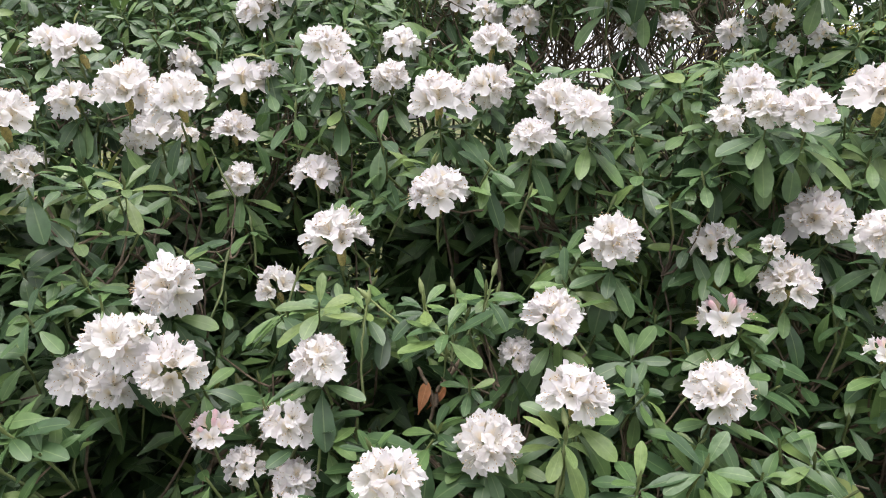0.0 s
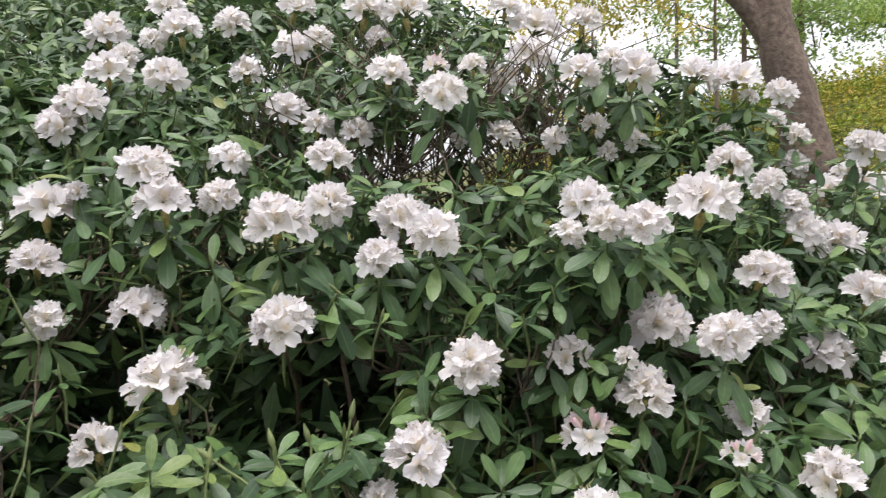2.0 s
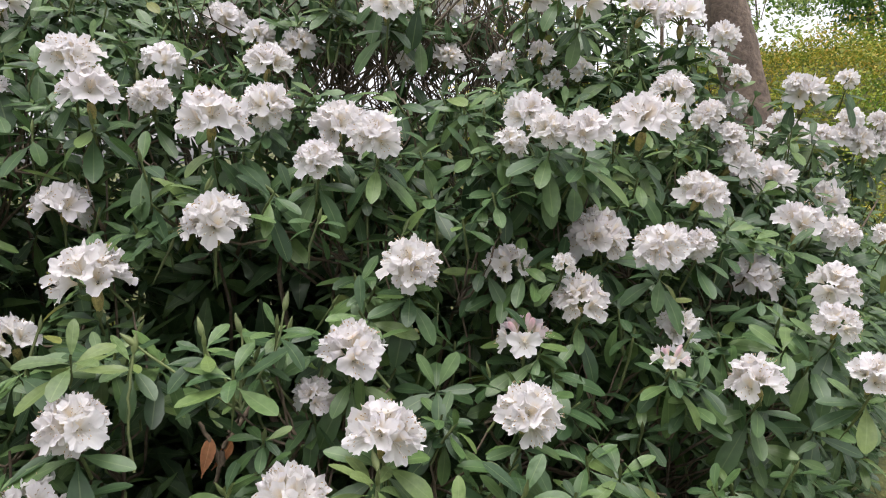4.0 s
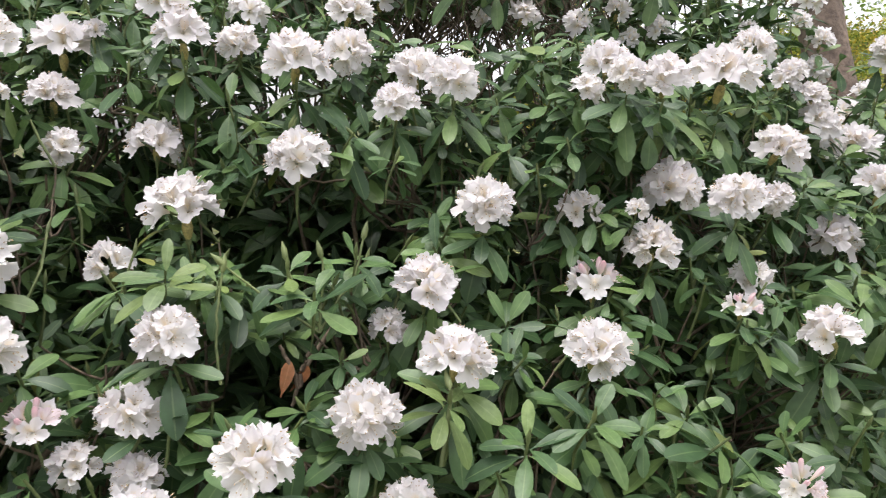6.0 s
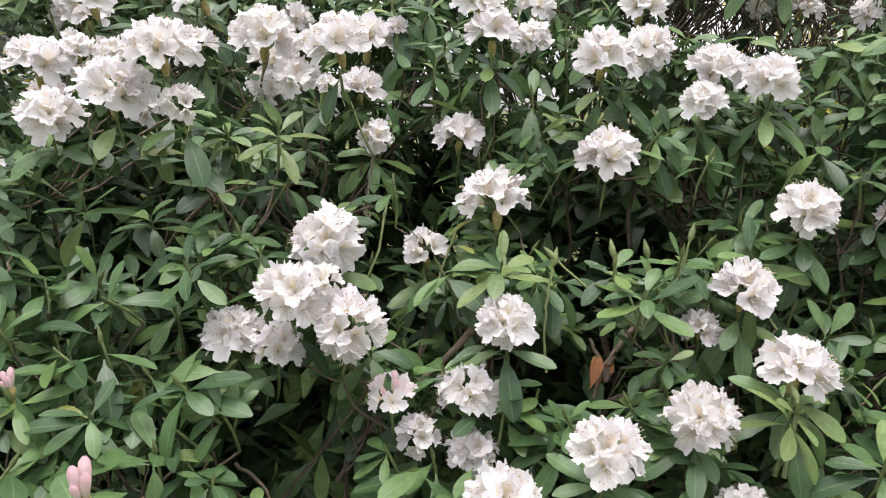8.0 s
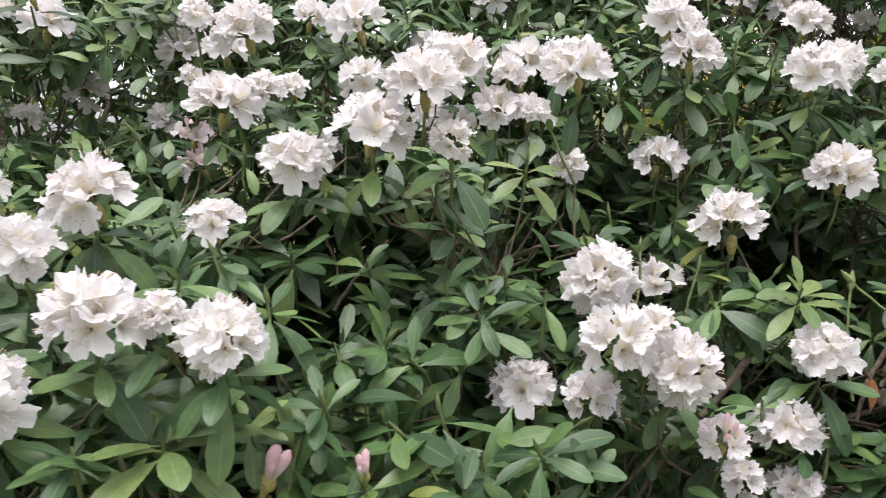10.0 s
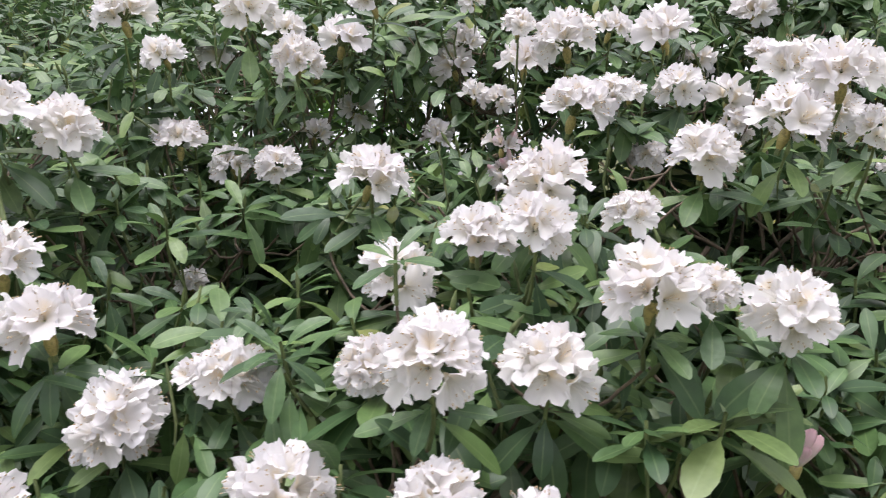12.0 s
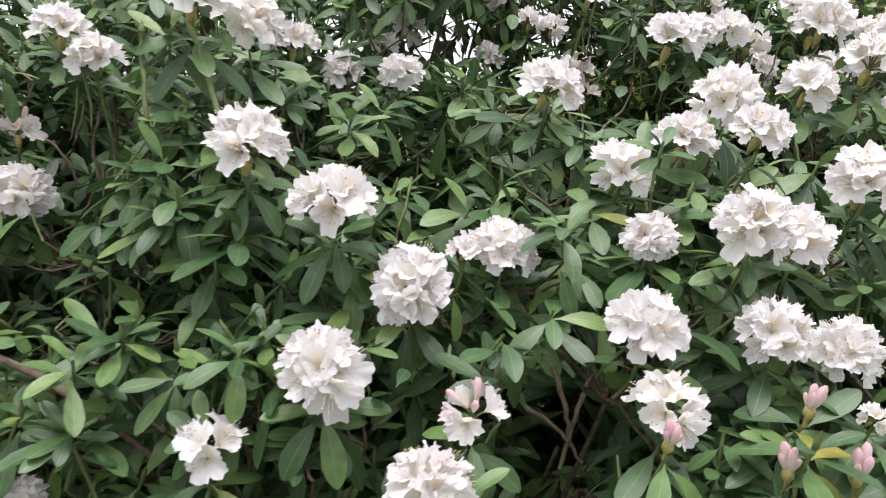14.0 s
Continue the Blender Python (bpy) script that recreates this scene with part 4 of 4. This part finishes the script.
# stems: a green shoot below each tip, and twigs back to the limbs
tip_all = np.concatenate([collar, tips])
tip_axis = np.concatenate([np.tile([[0, -0.45, 0.85]], (len(collar), 1)), axes])
owner = shrub_of(tip_all[:, 0], tip_all[:, 1])
fork_x, fork_z = rng.uniform(-4.3, 3.6, 1500), rng.uniform(0.2, 3.6, 1500)
FORKS = np.stack([fork_x, front(fork_x, fork_z) + rng.uniform(0.14, 0.36, 1500), fork_z], -1)
FORKS = FORKS[~in_hollow(FORKS) & ~opening(*FORKS.T) & (FORKS[:, 2] < skyline(FORKS[:, 0]) - 0.3)]
limb_x, limb_z = rng.uniform(-4.3, 3.6, 260), rng.uniform(0.1, 3.2, 260)
JOINTS = np.stack([limb_x, front(limb_x, limb_z) + rng.uniform(0.5, 0.8, 260), limb_z], -1)
JOINTS = JOINTS[JOINTS[:, 2] < skyline(JOINTS[:, 0]) - 0.5]


def below(p, nodes, drop):
    """The nearest of the nodes that lies under p."""
    d = nodes - p
    return nodes[np.argmin(np.linalg.norm(d + (0, 0, drop), axis=1) + np.where(d[:, 2] > -0.02, 0.6, 0))]


def twig(a, b, ra, rb, sides=5, wander=0.05):
    """A bent twig from a to b, sagging as it leaves a."""
    ts = np.linspace(0, 1, 7)[:, None]
    ln = np.linalg.norm(b - a)
    bow = np.sin(ts * np.pi) * (rng.normal(0, wander, 3) * ln + (0, 0, -0.1 * ln))
    kink = np.r_[np.zeros((1, 3)), rng.normal(0, 0.015 * ln, (5, 3)), np.zeros((1, 3))]
    return tube(a + (b - a) * ts + bow + kink, np.linspace(ra, rb, 7), sides)


for k, sh in enumerate(SHRUBS):
    shoots, twigs = [], []
    mine = FORKS[shrub_of(FORKS[:, 0], FORKS[:, 1]) == k]
    for f in mine:
        to = below(f, JOINTS, 0.2)
        if np.linalg.norm(to - f) > 0.6 or in_hollow((f + to)[None] / 2, 0.8)[0]:
            continue
        twigs.append(twig(f - BASES[k], to - BASES[k], 0.0026, 0.0045))
    for f in JOINTS[shrub_of(JOINTS[:, 0], JOINTS[:, 1]) == k] - BASES[k]:
        if in_hollow((f * (0.9, 1, 1) + BASES[k] + (0, 0.12, -0.4))[None], 1.0)[0]:
            continue
        twigs.append(twig(f, np.array([f[0] * 0.8, f[1] + 0.25, max(-0.05, f[2] - 0.9)]), 0.0045, 0.008, 6, 0.05))
    for p, a in zip(tip_all[owner == k] - BASES[k], tip_axis[owner == k]):
        a = a / np.linalg.norm(a)
        ln = rng.uniform(0.06, 0.13)
        b = p - a * ln + rng.normal(0, 0.008, 3)
        c = below(b + BASES[k], FORKS, 0.12) - BASES[k]
        held = np.linalg.norm(c - b) < 0.2 and not in_hollow((b + c)[None] / 2 + BASES[k], 1.0)[0]
        shoots.append(tube([p + a * 0.012, (p + b) / 2 + rng.normal(0, 0.004, 3), b], (0.0026, 0.0032, 0.0034 if held else 0.0006), 5))
        if rng.uniform() < 0.4:
            shoots.append(tube([p, p + a * 0.008, p + a * 0.018, p + a * 0.034], (0.002, 0.0045, 0.0042, 0.0008), 5))
        if held:
            twigs.append(twig(b, c, 0.0022, 0.0032))
    if k == 3:
        for _ in range(560):
            b = np.array([0.57 + rng.uniform(-0.5, 0.6), rng.uniform(2.55, 3.3), rng.uniform(1.6, 2.05)])
            c = b + np.array([rng.normal(0, 0.17), rng.normal(0, 0.1), rng.uniform(0.12, 0.32)])
            mid_b = (b + c) / 2 + rng.normal(0, 0.035, 3)
            twigs.append(tube([b - BASES[k], mid_b - BASES[k], c - BASES[k]], (0.0036, 0.0026, 0.0014), 4))
    tagged(part("shoot_growth", mesh_of("shoot_growth", *joined(shoots), None, [STEM]), sh), kind="stuff")
    tagged(part("twig_growth", mesh_of("twig_growth", *joined(twigs), None, [TWIG]), sh), kind="stuff")
    for n in range(12):
        far = tip_all[owner == k][rng.integers((owner == k).sum())] - BASES[k]
        far = far * (0.92, 0.85, 0.9)
        s = np.array([rng.normal(0, 0.12), rng.normal(0, 0.1), -0.05])
        ts = np.linspace(0, 1, 9)[:, None]
        line = s + (far - s) * np.concatenate([ts, ts, ts ** 0.75], 1) + np.concatenate([np.zeros((1, 3)), rng.normal(0, 0.03, (8, 3))])
        part("branch", mesh_of("branch", *tube(line, np.linspace(0.02, 0.004, 9), 7), None, [TWIG]), sh)


# ------------------------------------------------------- trees behind it
def tree(name, base, lean, height, r0, label, leaf_mat, crown_r, crown_n, leaf_len, crown_from=0.55):
    """A tapered trunk with limbs and a crown of many small leaves."""
    t = tagged(new(name), label, "tree")
    t.location = base
    ts = np.linspace(0, 1, 14)
    line = np.stack([lean[0] * ts ** 1.5, lean[1] * ts ** 1.5, height * ts - 0.2 * (ts == 0)], -1) + np.c_[rng.normal(0, r0 * 0.25, (14, 2)), np.zeros(14)]
    part("trunk", mesh_of("trunk", *tube(line, r0 * (1.0 - 0.8 * ts) * (1 + 0.5 * np.exp(-ts * 12)), 14), None, [BARK]), t)
    ends = []
    for n in range(14):
        f = rng.uniform(crown_from * 0.8, 0.97)
        s = np.array([np.interp(f, ts, line[:, i]) for i in range(3)])
        d = np.array([rng.normal(), rng.normal(), rng.uniform(0.1, 0.9)])
        d *= crown_r * rng.uniform(0.6, 1.0) / np.linalg.norm(d)
        pts = s + np.linspace(0, 1, 7)[:, None] * d + np.r_[np.zeros((1, 3)), rng.normal(0, 0.06 * crown_r, (6, 3))]
        part("limb", mesh_of("limb", *tube(pts, np.linspace(r0 * (0.5 - 0.35 * f), r0 * 0.06, 7), 7), None, [BARK]), t)
        ends += [pts[3], pts[5], pts[6]]
    ends = np.array(ends + [line[-1]])
    clumps = ends[rng.integers(len(ends), size=crown_n // 90)] + rng.normal(0, crown_r * 0.27, (crown_n // 90, 3))
    c = clumps[rng.integers(len(clumps), size=crown_n)] + rng.normal(0, crown_r * 0.085, (crown_n, 3)) * (1.3, 1.3, 0.7)
    v, q, uv = loose_leaves(c, rng.uniform(0.5, 1.5, crown_n) * leaf_len)
    tagged(part("crown", mesh_of("crown", v, q, uv, [leaf_mat]), t), kind="stuff")
    return t



def bare_tree(name, line, r0, forks, label, leaf_mat):
    """A tree that shows its trunk and forks; its crown is high above."""
    t = tagged(new(name), label, "tree")
    base = np.array(line[0])
    t.location = base
    pts = np.array(line) - base
    f = np.linspace(0, 1, len(pts))
    fine = np.linspace(0, 1, 30)
    smooth = np.stack([np.interp(fine, f, pts[:, i]) for i in range(3)], -1)
    for _ in range(3):
        smooth[1:-1] = (smooth[:-2] + 2 * smooth[1:-1] + smooth[2:]) / 4
    rad = r0 * (1.05 - 0.55 * fine) * (1 + 0.35 * np.exp(-fine * 14)) * (1 + rng.normal(0, 0.02, 30))
    v, q = tube(smooth, rad, 20)
    v += rng.normal(0, 0.006, v.shape)
    part("trunk", mesh_of("trunk", v, q, None, [BARK]), t)
    ends = [smooth[-1], smooth[-4]]
    for fork, r in forks:
        fp = np.array(fork) - base
        ff = np.linspace(0, 1, 14)
        fl = np.stack([np.interp(ff, np.linspace(0, 1, len(fp)), fp[:, i]) for i in range(3)], -1)
        part("limb", mesh_of("limb", *tube(fl, np.linspace(r, r * 0.4, 14), 12), None, [BARK]), t)
        ends += [fl[-1], fl[-3]]
    ends = np.array(ends)
    c = ends[rng.integers(len(ends), size=500)] + rng.normal(0, 1.0, (500, 3)) * (1.3, 1.3, 0.8) + (0, 0, 0.8)
    c = c[c[:, 2] > 4.2]
    o, m, va, _ = whorl_leaves(c, rng.normal(0, 1, c.shape) + (0, 0, 0.6), rng.uniform(0.1, 0.2, len(c)), -30, 40, 7, 4)
    v, q, uv = leaf_cloud(o, m, va, SIMPLE)
    tagged(part("crown", mesh_of("crown", v, q, uv, [leaf_mat]), t), kind="stuff")


bare_tree("leaning_tree", [(3.38, 3.82, -0.15), (3.28, 3.88, 0.8), (3.17, 3.94, 1.73), (3.11, 3.98, 2.05), (3.03, 4.02, 2.4), (2.97, 4.05, 2.65), (2.95, 4.07, 2.95), (3.0, 4.1, 3.8), (3.1, 4.1, 5.4)], 0.155,
          [([(3.0, 4.05, 2.5), (2.84, 4.1, 2.76), (2.68, 4.16, 2.95), (2.4, 4.3, 3.5), (2.1, 4.5, 4.9)], 0.075)],
          "leaning tree with a brown forked trunk behind the shrubs", TREELEAF)


def standing(x, y):
    return (x, y, float(ground_z(np.array(x), np.array(y))))


DARK, LIGHT, SLIM, GOLD = ("dense dark green tree on the bank", "light green tree on the bank", "slender pale green tree below the bank", "young tree with thin leaves coloured golden as if sunlit")
tree("broadleaf_tree", standing(18.0, 14.5), (0.4, 0.3), 8, 0.16, DARK, TREELEAF, 3.0, 34000, 0.15, 0.1)
tree("broadleaf_tree", standing(21.0, 14.0), (0.4, 0.3), 9, 0.16, DARK, TREELEAF, 3.2, 26000, 0.16, 0.1)
tree("broadleaf_tree", standing(12.6, 15.6), (-0.3, 0.2), 8, 0.10, LIGHT, BACKLIT_LEAF, 2.8, 12000, 0.13, 0.1)
tree("broadleaf_tree", standing(19.0, 18.0), (-0.3, 0.2), 9, 0.12, LIGHT, TREELEAF, 2.6, 15000, 0.16, 0.15)
tree("broadleaf_tree", standing(10.6, 15.0), (-0.2, 0.2), 8, 0.06, LIGHT, BACKLIT_LEAF, 2.4, 9000, 0.12, 0.12)
tree("broadleaf_tree", standing(8.6, 14.5), (0.2, 0.2), 8, 0.045, SLIM, BACKLIT_LEAF, 2.3, 8000, 0.11, 0.2)
tree("broadleaf_tree", standing(7.6, 11.6), (0.2, 0.2), 6, 0.035, SLIM, BACKLIT_LEAF, 1.9, 6500, 0.09, 0.25)
tree("golden_tree", standing(5.6, 12.4), (-0.4, 0.2), 7, 0.04, GOLD, SUNLIT_GOLDLEAF, 2.2, 11000, 0.10, 0.15)
tree("golden_tree", standing(4.3, 9.6), (0.3, 0.2), 5.5, 0.03, GOLD, SUNLIT_GOLDLEAF, 1.5, 5000, 0.07, 0.2)
tree("golden_tree", standing(-5.4, 10.0), (0.4, 0.2), 7, 0.05, GOLD, SUNLIT_GOLDLEAF, 2.3, 9000, 0.11, 0.1)
tree("broadleaf_tree", standing(-4.0, 12.5), (0.2, 0.2), 8, 0.16, "green tree behind the shrubs", TREELEAF, 3.0, 12000, 0.17, 0.1)
tree("broadleaf_tree", standing(-8.5, 11.0), (0.2, 0.2), 8, 0.16, "green tree behind the shrubs", TREELEAF, 3.0, 12000, 0.17, 0.1)

# the low growth on the bank
n = 150000
bx = np.where(np.arange(n) < 135000, rng.uniform(4.5, 17, n), rng.uniform(-12, 22, n))
by = np.where(np.arange(n) < 135000, rng.uniform(6, 16, n), rng.uniform(6.5, 19, n))
tuft = np.maximum(0, np.sin(bx * 2.1) * np.sin(by * 1.7 + bx)) + 0.5 * np.maximum(0, np.sin(bx * 5.3 + by) * np.sin(by * 4.7 - bx))
bz = ground_z(bx, by) + rng.uniform(0.0, 1.0, n) ** 1.5 * (0.16 + 0.6 * tuft)
v, q, uv = loose_leaves(np.stack([bx, by, bz], -1), rng.uniform(0.03, 0.1, n))
tagged(new("bank_plants", mesh_of("bank_plants", v, q, uv, [SUNLIT_BANKLEAF])), "yellow-green low plants covering the bank", "plants", kind="stuff")

# a few dry leaves caught in the hollow
for k, (p, a) in enumerate((((-0.054, 1.514, 0.971), 70), ((-0.036, 1.535, 0.975), 40))):
    me = mesh_of("dry_leaf", *LEAVES[k + 1][:2], LEAVES[k + 1][2], [DRY])
    part("dry_leaf", me, SHRUBS[1], "withered orange-brown leaf", Matrix.Translation(Vector(p) - Vector(BASES[1])) @ pose(0, 0, 0, 75, -a, 20) @ Matrix.Scale(0.075, 4))
